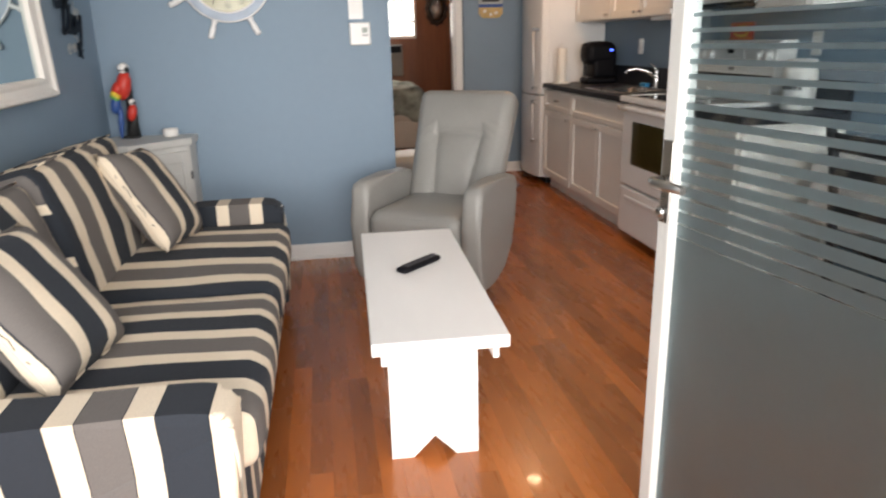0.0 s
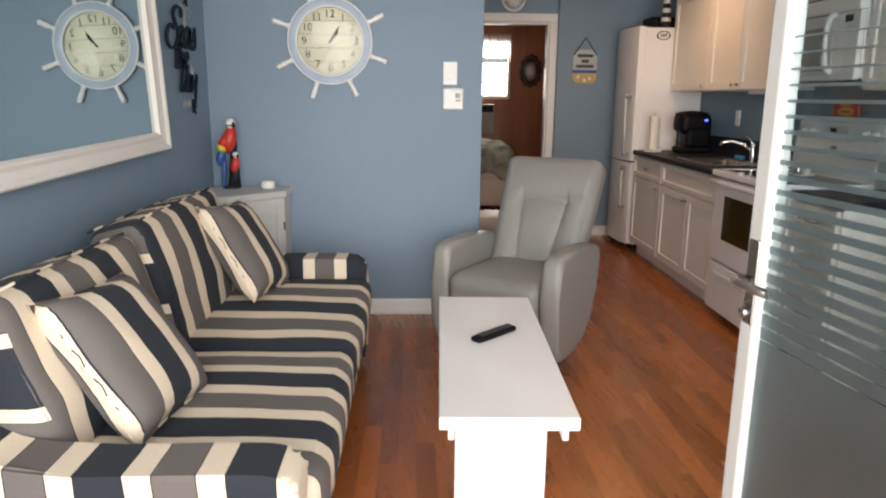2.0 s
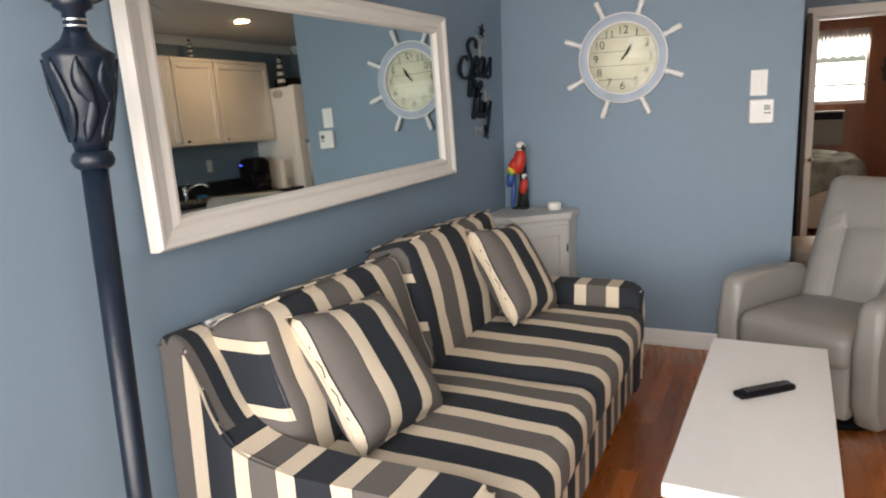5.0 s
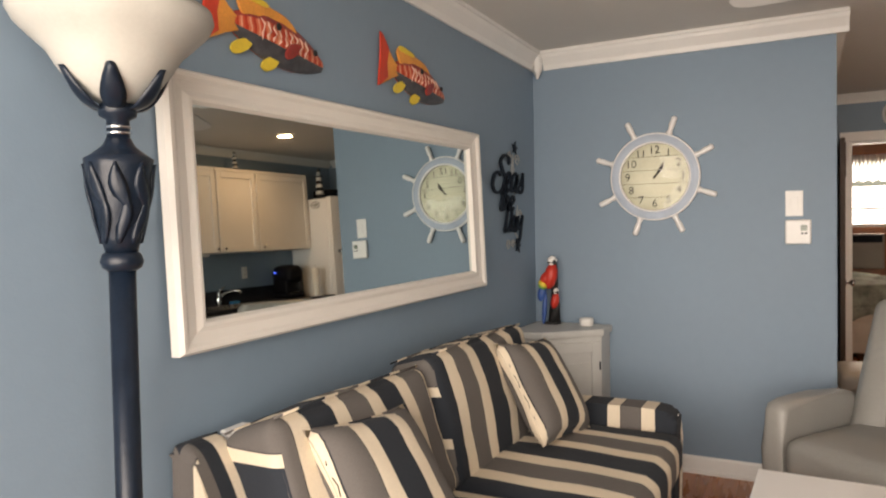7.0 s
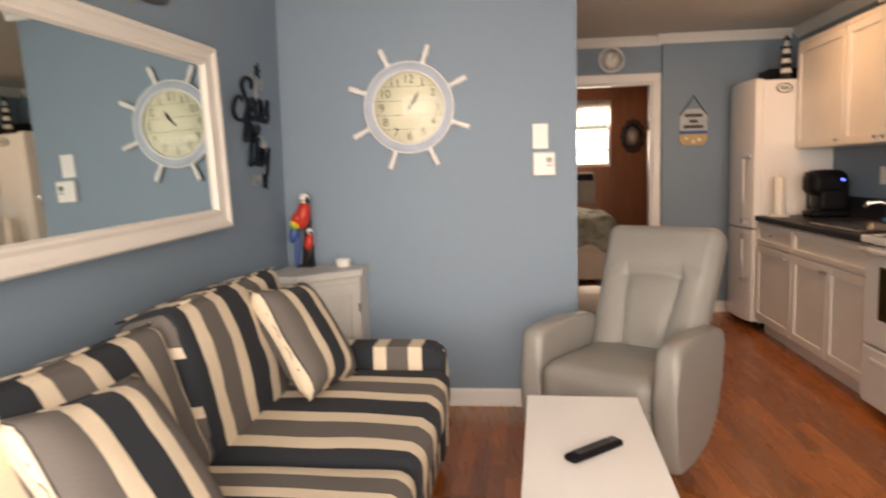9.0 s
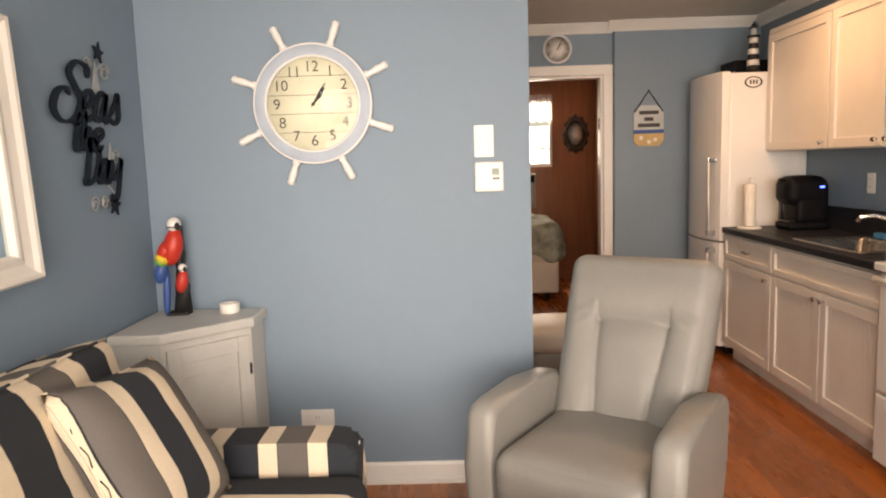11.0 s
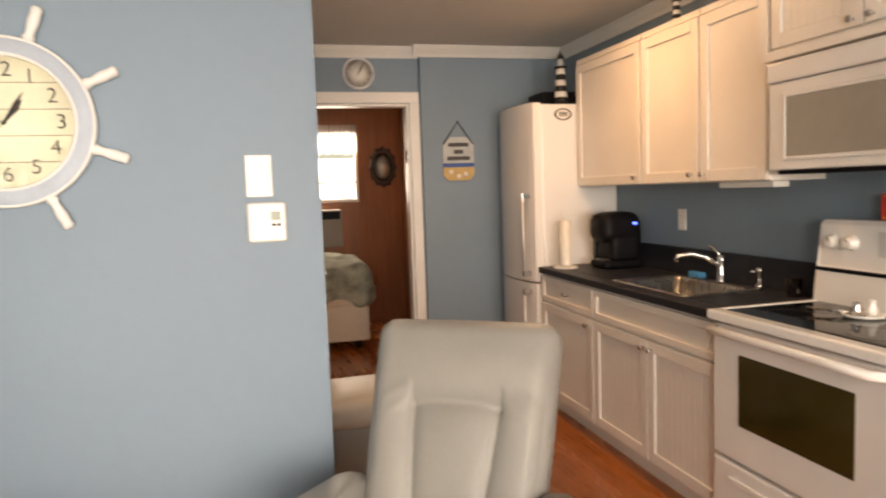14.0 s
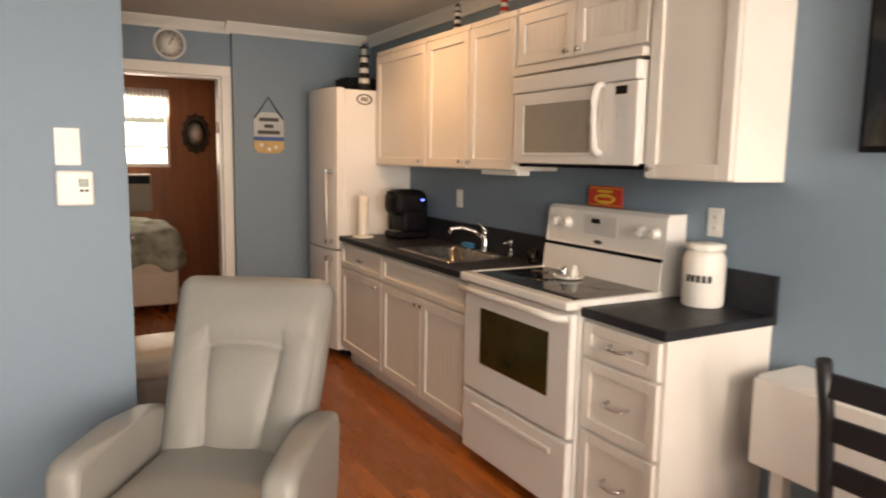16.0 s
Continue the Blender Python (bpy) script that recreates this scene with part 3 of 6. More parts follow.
arm_top = [(-0.475, 0.80), (-0.460, 0.832), (-0.395, 0.826), (-0.340, 0.755), (-0.290, 0.655), (-0.235, 0.592), (-0.16, 0.566), (0.0, 0.563), (0.30, 0.565), (0.42, 0.559), (0.468, 0.535), (0.478, 0.50)]
arm_outline = [(-0.475, 0.05)] + [tuple(q) for q in smooth_line(arm_top, 4)] + [(0.465, 0.30), (0.465, 0.05)]
for y0, y1 in ((-1.095, -0.955), (0.865, 1.005)):
    bm = extrude(arm_outline, y0, y1, 0.024, 4)
    for v in bm.verts:
        back = min(1, max(0, (0.0 - v.co.x) / 0.42))
        v.co.y += (0.075 if y0 < 0 else -0.03) * back
    bm.normal_update()
    for f in bm.faces:
        c = f.calc_center_median()
        if c.z > 0.61 and f.normal.z > 0.3 and c.x < -0.17:
            f.material_index = 1 if c.x > -0.43 else 2
    part("armrest", bm, [SOFA_X if y0 < 0 else SOFA_XF, PLAIN_CREAM, PLAIN_DARK], sofa)
for y, k in ((-1.082, 0.075), (0.992, -0.03)):
    line = [(-0.38, y + k * 0.9, 0.808), (-0.33, y + k * 0.78, 0.724), (-0.27, y + k * 0.64, 0.622), (-0.2, y + k * 0.48, 0.567), (0.0, y, 0.557), (0.3, y, 0.559), (0.43, y, 0.548)]
    part("piping", tube(line, 0.0045, 6), SOFA_X, sofa)
    part("front_piping", tube([(0.468, y, 0.52), (0.478, y, 0.42), (0.474, y, 0.25), (0.470, y, 0.08)], 0.006, 6), CREAMCLOTH, sofa, "frayed cream piping of the arm front")
for x in (-0.4, 0.4):
    for y in (-1.05, 0.9):
        part("foot", lathe([(0.022, 0), (0.03, 0.05)], 14, pose(x, y, 0)), BLACKPL, sofa, "dark wooden foot")
part("care_tag", box(0.470, 0.93, 0.46, 0.473, 0.945, 0.535), WHITEP, sofa, "small white cloth tag")


def throw_pillow(m):
    p = thing("throw_pillow", m, "square striped throw pillow leaning on the sofa back", "pillow", "throw pillows on the sofa")
    part("cover", pillow(0.45, 0.45, 0.16), PILLOW_X, p)
    pts = []
    for k in range(65):
        a = 2 * math.pi * k / 64
        c, s = math.cos(a), math.sin(a)
        q = max(abs(c), abs(s))
        u, v = c / q, s / q
        pts.append((u * 0.225 * (1 - 0.07 * (1 - v * v) * abs(u) ** 3), 0, v * 0.225 * (1 - 0.07 * (1 - u * u) * abs(v) ** 3)))
    part("piping", tube(pts, 0.004, 6), PILLOW_X, p)
    for k in range(4):
        z = -0.16 + 0.09 * k
        part("stitch", tube([(-0.209, -0.010, z), (-0.205, -0.014, z + 0.03), (-0.209, -0.010, z + 0.055)], 0.0017, 5), INK, p, "dark closing stitch")
    return p


throw_pillow(pose(-0.622, 1.975, 0.664, -36, 4, 84) @ Matrix.Scale(0.96, 4))
throw_pillow(pose(-0.595, 3.170, 0.688, -32, 5, 82))
remote_box = thing("white_box", pose(-1.000, 1.790, 0.746, 0, 0, 4), "small flat white box on the sofa back beside the wall", "box")
part("shell", box(-0.026, -0.045, 0, 0.026, 0.045, 0.075, 0.004), PLATE, remote_box)
part("lid", box(-0.027, -0.046, 0.0755, 0.027, 0.046, 0.088, 0.004), PLATE, remote_box)

# ---- coffee table ----
ctable = thing("coffee_table", pose(0.4215, 2.457, 0, 0, 0, -1.85), "white painted wooden bench used as coffee table", "coffee table")
part("tabletop", box(-0.191, -0.572, 0.468, 0.191, 0.572, 0.506, 0.004, 2), WHITEWOOD, ctable)
for y in (-0.345, 0.33):
    leg = [(-0.14, 0.0), (-0.14, 0.467), (0.14, 0.467), (0.14, 0.0), (0.07, 0.0), (0.0, 0.072), (-0.07, 0.0)]
    part("leg_board", extrude(leg, y, y + 0.022), WHITEWOOD, ctable)
for x in (-0.145, 0.145):
    part("apron", box(x - 0.009 + (-0.012 if x < 0 else 0.012), -0.545, 0.425, x + 0.009 + (-0.012 if x < 0 else 0.012), 0.545, 0.467, 0.003), WHITEWOOD, ctable)
part("stretcher", box(-0.012, -0.32, 0.22, 0.012, 0.33, 0.28, 0.003), WHITEWOOD, ctable)

rc = thing("remote_control", pose(0.430, 2.530, 0.507, 0, 0, 43), "black remote control lying on the white table", "remote control")
part("shell", soft_box(0.205, 0.046, 0.020, 0.009, (0, 0.002, 0.002), 10, 0, pose(0, 0, 0.010)), BLACKPL, rc)
KEY = mat("dark_grey_rubber", (0.05, 0.05, 0.055), 0.6)
for i in range(9):
    for j in range(3):
        part("button", box(-0.075 + i * 0.016, -0.013 + j * 0.011, 0.0195, -0.065 + i * 0.016, -0.006 + j * 0.011, 0.0235, 0.001, 1), KEY, rc)
part("navigation_ring", lathe([(0.013, 0.019), (0.013, 0.0242), (0.006, 0.0242)], 20, pose(0.078, 0, 0)), KEY, rc)

# ---- recliner ----
recl = thing("recliner_chair", pose(0.680, 3.715, 0, 0, 0, -33.0), "light grey leather recliner armchair with a padded back", "armchair")
part("base", lathe([(0.27, 0.0), (0.27, 0.025), (0.12, 0.04), (0.06, 0.06), (0.06, 0.16)], 36, pose(0, 0.05, 0)), BLACKPL, recl, "round dark swivel base")
part("seat_cushion", soft_box(0.505, 0.58, 0.17, 0.055, (0, 0.012, 0.02), 14, 0.006, pose(0, -0.01, 0.375)), LEATHER, recl)
part("front_panel", soft_box(0.50, 0.09, 0.25, 0.03, (0, 0.01, 0), 10, 0, pose(0, -0.235, 0.215)), LEATHER, recl)
arm = [(-0.265, 0.16), (-0.285, 0.40), (-0.278, 0.565), (-0.255, 0.598), (-0.20, 0.610), (0.04, 0.605), (0.22, 0.597), (0.29, 0.577), (0.31, 0.53), (0.29, 0.36),
       (0.22, 0.20), (0.10, 0.10), (-0.06, 0.06), (-0.20, 0.065), (-0.25, 0.09)]
for s in (-1, 1):
    bm = extrude(arm, s * 0.256, s * 0.358, 0.034, 4, "YZ")
    for f in bm.faces:
        f.smooth = len(f.verts) == 4
    part("armrest", bm, LEATHER, recl)
lean = pose(0, 0.19, 0.39, -27, 0, 0)


def seam_depth(x, z):
    """How far the padded back is drawn in: two slanting seams, a cross seam and the softly sunk panel between them."""
    half = 0.098 + 0.035 * (z - 0.02) / 0.42
    side = abs(x) - half
    fade = min(1, max(0, (0.470 - z) / 0.05))
    d = 0.0
    if side > 0:
        d += 0.024 * fade * math.exp(-side / 0.022)
        d -= 0.008 * fade * math.exp(-((side - 0.07) / 0.05) ** 2)
    else:
        cross = z - 0.430 + 0.4 * x * x
        if cross < 0:
            d += fade * (0.024 * math.exp(side / 0.026) + 0.004)
            d += 0.022 * math.exp(cross / 0.030)
        else:
            d += 0.030 * math.exp(-cross / 0.028) + 0.012 * fade * math.exp(side / 0.026)
    d -= 0.016 * math.exp(-((z - 0.555) / 0.085) ** 2) * max(0, 1 - (x / 0.30) ** 4)
    fold = math.exp(-((abs(x) - 0.175) / 0.05) ** 2 - ((z - 0.43) / 0.06) ** 2)
    d += 0.0022 * fold * math.sin((z + 0.6 * abs(x)) * 120)
    d += 0.004 * noise.noise(Vector((x * 11, z * 9, 0.3)))
    return d


bm = soft_box(0.530, 0.155, 0.745, 0.058, (0.006, 0.018, 0.004), 110, 0, pose(0, 0.03, 0.317))
for v in bm.verts:
    if v.co.y < 0.0:
        v.co.y += seam_depth(v.co.x, v.co.z) * min(1, -v.co.y / 0.03)
    v.co.x *= 0.95 + 0.14 * (v.co.z + 0.06) / 0.74
bmesh.ops.transform(bm, matrix=lean, verts=bm.verts)
part("backrest", bm, LEATHER, recl)

# ---- corner cabinet and what stands on it ----
cc = thing("corner_cabinet", pose(XL, YE, 0), "off-white painted corner cabinet with one panelled door", "cabinet")


def corner_poly(o):
    return [(0.012, -0.012), (0.012, -0.455 - o), (0.195 + o * 0.6, -0.455 - o), (0.455 + o, -0.195 - o * 0.6), (0.455 + o, -0.012)]


part("carcass", extrude(corner_poly(0), 0.06, 0.762, 0, 2, "XY"), CABGREY, cc)
part("plinth", extrude(corner_poly(-0.02), 0.0, 0.06, 0, 2, "XY"), CABGREY, cc)
part("top_board", extrude(corner_poly(0.016), 0.763, 0.805, 0.010, 3, "XY"), CABGREY, cc)
dm = pose(0.325, -0.325, 0, 0, 0, 45)
bm = bmesh.new()
for a in ((-0.165, -0.019, 0.10, -0.115, -0.001, 0.737), (0.115, -0.019, 0.10, 0.165, -0.001, 0.737), (-0.1145, -0.019, 0.10, 0.1145, -0.001, 0.16), (-0.1145, -0.019, 0.677, 0.1145, -0.001, 0.737),
          (-0.1145, -0.009, 0.16, 0.1145, -0.001, 0.677)):
    add_box(bm, *a, 0.002, 1)
add_box(bm, -0.1, -0.015, 0.612, 0.1, -0.009, 0.622, 0.001, 1)
bmesh.ops.transform(bm, matrix=dm, verts=bm.verts)
dr = part("door", bm, CABGREY, cc)
bm = box(0.158, -0.026, 0.58, 0.166, -0.0195, 0.625, 0.001, 1)
bmesh.ops.transform(bm, matrix=dm, verts=bm.verts)
part("hinge", bm, IRON, dr, "black metal hinge")
bm = lathe([(0.006, 0), (0.006, 0.012), (0.013, 0.018), (0.012, 0.028), (0.004, 0.031)], 16, dm @ pose(-0.14, -0.019, 0.42, 90, 0, 0))
part("knob", bm, CABGREY, dr)

candle = thing("candle_jar", pose(-0.725, 4.275, 0.805), "small round white candle dish on the corner cabinet", "candle")
part("dish", lathe([(0.035, 0), (0.040, 0.004), (0.041, 0.038), (0.038, 0.042), (0.034, 0.041), (0.033, 0.030), (0.001, 0.029)], 28), WHITEP, candle)

PARROT_MATS = [INK, RED, YELLOW, BLUEP, GREENP, WHITEP]


def parrot_statue(m):
    """Two carved parrots on a dark post, one mesh."""
    bm = bmesh.new()
    merge(bm, box(-0.045, -0.04, 0, 0.045, 0.04, 0.012, 0.004), slot=0)
    merge(bm, tube([(0.012, 0.015, 0.0), (0.015, 0.015, 0.12), (0.012, 0.018, 0.25), (0.016, 0.015, 0.38)], [0.040, 0.033, 0.026, 0.016]), slot=0)

    def bird(k, s, base_z, ox):
        def blob(x, y, z, rx, ry, rz, slot, tilt=0):
            g = bmesh.new()
            bmesh.ops.create_icosphere(g, subdivisions=2, radius=1)
            for f in g.faces:
                f.smooth = True
            merge(bm, g, pose(ox + s * x, s * y - 0.012, base_z + s * z, 0, tilt, 0) @ Matrix.Diagonal((s * rx, s * ry, s * rz, 1)), slot)
        blob(0.0, -0.02, 0.10, 0.042, 0.040, 0.085, 1, 12)
        blob(0.012, -0.025, 0.195, 0.030, 0.030, 0.032, 5)
        blob(0.012, -0.024, 0.186, 0.031, 0.031, 0.010, 0)
        blob(0.030, -0.048, 0.188, 0.011, 0.016, 0.018, 0)
        if k:
            blob(-0.030, -0.020, 0.085, 0.034, 0.036, 0.052, 1, 32)
            blob(-0.046, -0.026, 0.050, 0.034, 0.036, 0.020, 2, 36)
            blob(-0.054, -0.024, 0.034, 0.030, 0.034, 0.015, 4, 36)
            blob(-0.056, -0.020, -0.005, 0.028, 0.032, 0.055, 3, 12)
            blob(-0.042, -0.010, -0.10, 0.016, 0.016, 0.11, 3, 4)
    bird(1, 1.0, 0.20, 0.0)
    bird(0, 0.62, 0.085, 0.024)
    ob = obj("parrot_statue", bm, PARROT_MATS)
    ob.matrix_world = m
    return tagged(ob, "carved red parrot figurine on a dark post", "figurine")


parrot_statue(pose(-0.932, 4.275, 0.805, 0, 0, 8) @ Matrix.Scale(0.95, 4))

# ---- on the west wall ----
mir = thing("wall_mirror", pose(XL, 2.612, 1.445), "large wall mirror in a wide white moulded frame", "mirror")
MO, MI = (0.930, 0.373), (0.822, 0.289)
prof = [(0.0, 0.002), (0.0, 0.030), (0.10, 0.042), (0.22, 0.040), (0.34, 0.030), (0.62, 0.024), (0.80, 0.030), (0.90, 0.028), (1.0, 0.012), (1.0, 0.002)]
for side in range(4):
    bm = bmesh.new()
    ends = []
    for e in (-1, 1):
        ring = []
        for k, out in prof:
            hy, hz = MO[0] + (MI[0] - MO[0]) * k, MO[1] + (MI[1] - MO[1]) * k
            y, z = ((e * hy, hz), (e * hy, -hz), (hy, e * hz), (-hy, e * hz))[side]
            ring.append(bm.verts.new((out, y, z)))
        ends.append(ring)
    for i in range(len(prof) - 1):
        bm.faces.new((ends[0][i], ends[0][i + 1], ends[1][i + 1], ends[1][i]))
    bm.faces.new(ends[0])
    bm.faces.new(ends[1])
    part("frame_rail", bm, FRAMEW, mir)
part("mirror_glass", box(0.003, -0.827, -0.294, 0.011, 0.827, 0.294), MIRROR, mir)
mir.matrix_world = pose(XL + 0.024, 2.528, 1.447, 1.1, -1.8, -0.7)


def rounded(poly):
    """The closed outline through the points, made soft."""
    loop = smooth_line(poly + poly[:1], 4)
    return [tuple(q) for q in loop[:-1]]


def fish(m):
    f = thing("wall_fish", m, "painted metal fish, orange red with yellow fins, on the wall", "wall ornament", "fish on the wall")
    out = []
    n = 22
    for i in range(n + 1):
        u = i / n
        h = 0.070 * (math.sin(math.pi * min(1, u * 0.93 + 0.05)) ** 0.75) * (1.0 - 0.1 * u) + 0.012
        out.append((u, h))
    bm = bmesh.new()
    rows = []
    for u, h in out:
        y = -0.17 + 0.40 * u
        row = []
        for j in range(11):
            a = -1 + 2 * j / 10
            row.append(bm.verts.new((0.006 + 0.032 * (1 - a * a) * (h / 0.09) + 0.003 * noise.noise(Vector((y * 30, a * 4, 0))), y, a * h * (1.05 if a > 0 else 0.85) - 0.004 * u)))
        rows.append(row)
    for r0, r1 in zip(rows, rows[1:]):
        for j in range(10):
            q = bm.faces.new((r0[j], r1[j], r1[j + 1], r0[j + 1]))
            q.smooth = True
            q.material_index = 1 if j < 4 else (3 if j > 7 else 0)
    back = [bm.verts.new((0.004, r[0].co.y, r[0].co.z)) for r in rows]
    backt = [bm.verts.new((0.004, r[-1].co.y, r[-1].co.z)) for r in rows]
    for i in range(n):
        bm.faces.new((back[i], back[i + 1], rows[i + 1][0], rows[i][0]))
        bm.faces.new((backt[i], backt[i + 1], rows[i + 1][-1], rows[i][-1]))
    part("body", bm, [FISHBODY, BELLY, ORANGEP, CRIMSON], f)

    def fin(name, poly, mt, x=0.008):
        part(name, extrude(poly, x, x + 0.008, 0.002, 1, "YZ"), mt, f)
    fin("tail", [(-0.15, 0.014), (-0.20, 0.036), (-0.272, 0.104), (-0.262, 0.02), (-0.27, -0.06), (-0.275, -0.088), (-0.20, -0.042), (-0.15, -0.018)], FINS)
    fin("tail_edge", [(-0.272, 0.104), (-0.288, 0.108), (-0.278, 0.02), (-0.288, -0.092), (-0.275, -0.088), (-0.225, -0.045), (-0.238, 0.005), (-0.225, 0.062)], TAILRED, 0.010)
    fin("dorsal_fin", rounded([(-0.14, 0.035), (-0.165, 0.070), (-0.15, 0.096), (-0.10, 0.098), (-0.04, 0.092), (0.02, 0.090), (0.07, 0.076), (0.09, 0.048), (0.0, 0.045)]), FINS)
    fin("fin_edge", rounded([(-0.155, 0.082), (-0.15, 0.100), (-0.10, 0.102), (-0.04, 0.097), (-0.05, 0.086), (-0.11, 0.082)]), YELLOW, 0.010)
    fin("pelvic_fin", rounded([(-0.095, -0.035), (-0.115, -0.062), (-0.155, -0.086), (-0.178, -0.076), (-0.160, -0.050), (-0.12, -0.030)]), YELLOW)
    fin("anal_fin", rounded([(0.02, -0.050), (0.005, -0.076), (-0.03, -0.098), (-0.055, -0.090), (-0.040, -0.066), (-0.01, -0.046)]), YELLOW)
    fin("pectoral_fin", rounded([(0.075, 0.012), (0.065, -0.020), (0.025, -0.050), (0.012, -0.036), (0.035, 0.0)]), CRIMSON, 0.040)
    for k in range(9):
        y = -0.075 + 0.024 * k
        pts = [(0.0375 - 0.010 * abs(u) ** 2, y + 0.006 * math.sin(5 * u + k), 0.012 + 0.030 * u) for u in (-1, -0.5, 0, 0.5, 1)]
        part("pale_mark", tube(pts, [0.001, 0.0035, 0.0025, 0.0035, 0.001], 6), PALEPINK, f)
    part("eye", lathe([(0.010, 0), (0.009, 0.004), (0.003, 0.006)], 14, pose(0.030, 0.165, 0.018, 0, 90, 0)), INK, f)
    part("spot", lathe([(0.011, 0), (0.010, 0.003)], 14, pose(0.041, -0.02, 0.035, 0, 90, 0)), INK, f)
    return f


FSTOPS = [(0.0, (0.50, 0.050, 0.025)), (0.3, (0.66, 0.17, 0.09)), (0.55, (0.74, 0.34, 0.22)), (0.75, (0.60, 0.10, 0.05))]
PALEPINK = mat("pale_pink_paint", (0.78, 0.50, 0.40), 0.45, var=0.15)
TAILRED = mat("tail_red_paint", (0.55, 0.045, 0.02), 0.42, var=0.3, scale=14)
BELLY = mat("slate_scale_paint", (0.065, 0.066, 0.075), 0.4, var=0.6, scale=30, bump=0.5, bscale=90)
FISHBODY = striped("fish_scale_paint", "Y", FSTOPS, 0.034, 0.1, 0.35, 0.05)
CRIMSON = mat("dark_crimson_paint", (0.30, 0.03, 0.025), 0.4, var=0.35, scale=20)
FINS = mat("orange_yellow_fin", (0.80, 0.30, 0.06), 0.45, var=0.4, scale=9)
fish(pose(XL, 2.045, 1.965, -6, 0, 0) @ Matrix.Scale(1.04, 4))
fish(pose(XL, 2.935, 2.000, -6, 0, 0) @ Matrix.Scale(1.06, 4))

words = thing("metal_word_sign", pose(XL, 3.975, 1.553), "dark navy metal wall sign with cut-out words and stars", "wall sign")
face = pose(0.012, 0, 0, 90, 0, 90)
SCRIPT = {
    "S": [[(1.15, 1.65), (1.05, 2.05), (0.6, 2.15), (0.32, 1.75), (0.6, 1.3), (0.95, 0.8), (0.75, 0.15), (0.2, 0.0), (-0.2, 0.4), (-0.12, 0.95), (0.2, 1.15), (0.45, 0.95)]],
    "e": [[(0.0, 0.38), (0.35, 0.45), (0.62, 0.75), (0.42, 1.0), (0.14, 0.75), (0.12, 0.3), (0.38, 0.0), (0.72, 0.25)]],
    "a": [[(0.62, 0.85), (0.36, 1.0), (0.06, 0.6), (0.1, 0.1), (0.36, 0.06), (0.62, 0.6), (0.66, 0.98), (0.62, 0.3), (0.72, 0.0), (0.95, 0.25)]],
    "s": [[(0.0, 0.2), (0.38, 0.75), (0.48, 1.02), (0.55, 0.6), (0.6, 0.2), (0.35, -0.02), (0.08, 0.15)]],
    "t": [[(0.32, 1.6), (0.25, 0.8), (0.22, 0.2), (0.38, 0.0), (0.55, 0.2)], [(0.0, 1.05), (0.3, 1.1), (0.6, 1.08)]],
    "h": [[(0.2, 1.7), (0.14, 0.8), (0.1, 0.0)], [(0.12, 0.5), (0.35, 0.98), (0.55, 0.8), (0.52, 0.2), (0.64, 0.0), (0.82, 0.2)]],
    "D": [[(0.32, 1.7), (0.26, 0.8), (0.2, 0.05)], [(-0.05, 1.4), (0.4, 1.85), (0.95, 1.3), (0.85, 0.35), (0.3, -0.02), (0.0, 0.25)]],
    "y": [[(0.05, 1.0), (0.1, 0.35), (0.32, 0.15), (0.6, 0.6), (0.72, 1.0), (0.68, 0.2), (0.58, -0.6), (0.3, -0.8), (0.1, -0.5)]],
}


def script_letter(letter, y, z, sy, sz, thin, thick):
    """One letter cut from sheet metal with a broad pen's thick and thin strokes."""
    bm = bmesh.new()
    for stroke in SCRIPT[letter]:
        line = [Vector((y + sy * (q.x + 0.22 * q.y), z + sz * q.y)) for q in smooth_line(stroke)]
        prev = None
        for k, q in enumerate(line):
            d = (line[min(k + 1, len(line) - 1)] - line[max(k - 1, 0)]).normalized()
            nrm = Vector((-d.y, d.x))
            w = thin + (thick - thin) * abs(d.y) ** 1.5
            w *= 0.45 + 0.55 * min(1, k / 3, (len(line) - 1 - k) / 3)
            lo, hi = q - nrm * w, q + nrm * w
            ring = [bm.verts.new((x, v.x, v.y)) for x, v in ((0.010, lo), (0.010, hi), (0.017, hi), (0.017, lo))]
            if prev:
                for m in range(4):
                    bm.faces.new((prev[m], prev[(m + 1) % 4], ring[(m + 1) % 4], ring[m]))
            else:
                bm.faces.new(ring)
            prev = ring
        bm.faces.new(prev[::-1])
    part("letter", bm, IRON, words)


script_letter("S", -0.250, 0.015, 0.140, 0.096, 0.006, 0.019)
for text, y, z, sy, sz in (("eas", -0.105, 0.025, 0.118, 0.108), ("the", -0.180, -0.080, 0.100, 0.082), ("Day", -0.125, -0.195, 0.100, 0.086)):
    for ch in text:
        script_letter(ch, y, z, sy, sz, 0.005, 0.0155)
        y += sy * {"e": 0.74, "a": 0.92, "s": 0.7, "t": 0.55, "h": 0.80, "D": 0.98, "y": 0.8}[ch]


def star(y, z, r):
    poly = [(y + (r if k % 2 == 0 else r * 0.42) * math.sin(math.pi * k / 5 + 0.2), z + (r if k % 2 == 0 else r * 0.42) * math.cos(math.pi * k / 5 + 0.2)) for k in range(10)]
    return extrude(poly, 0.010, 0.017, 0, 1, "YZ")


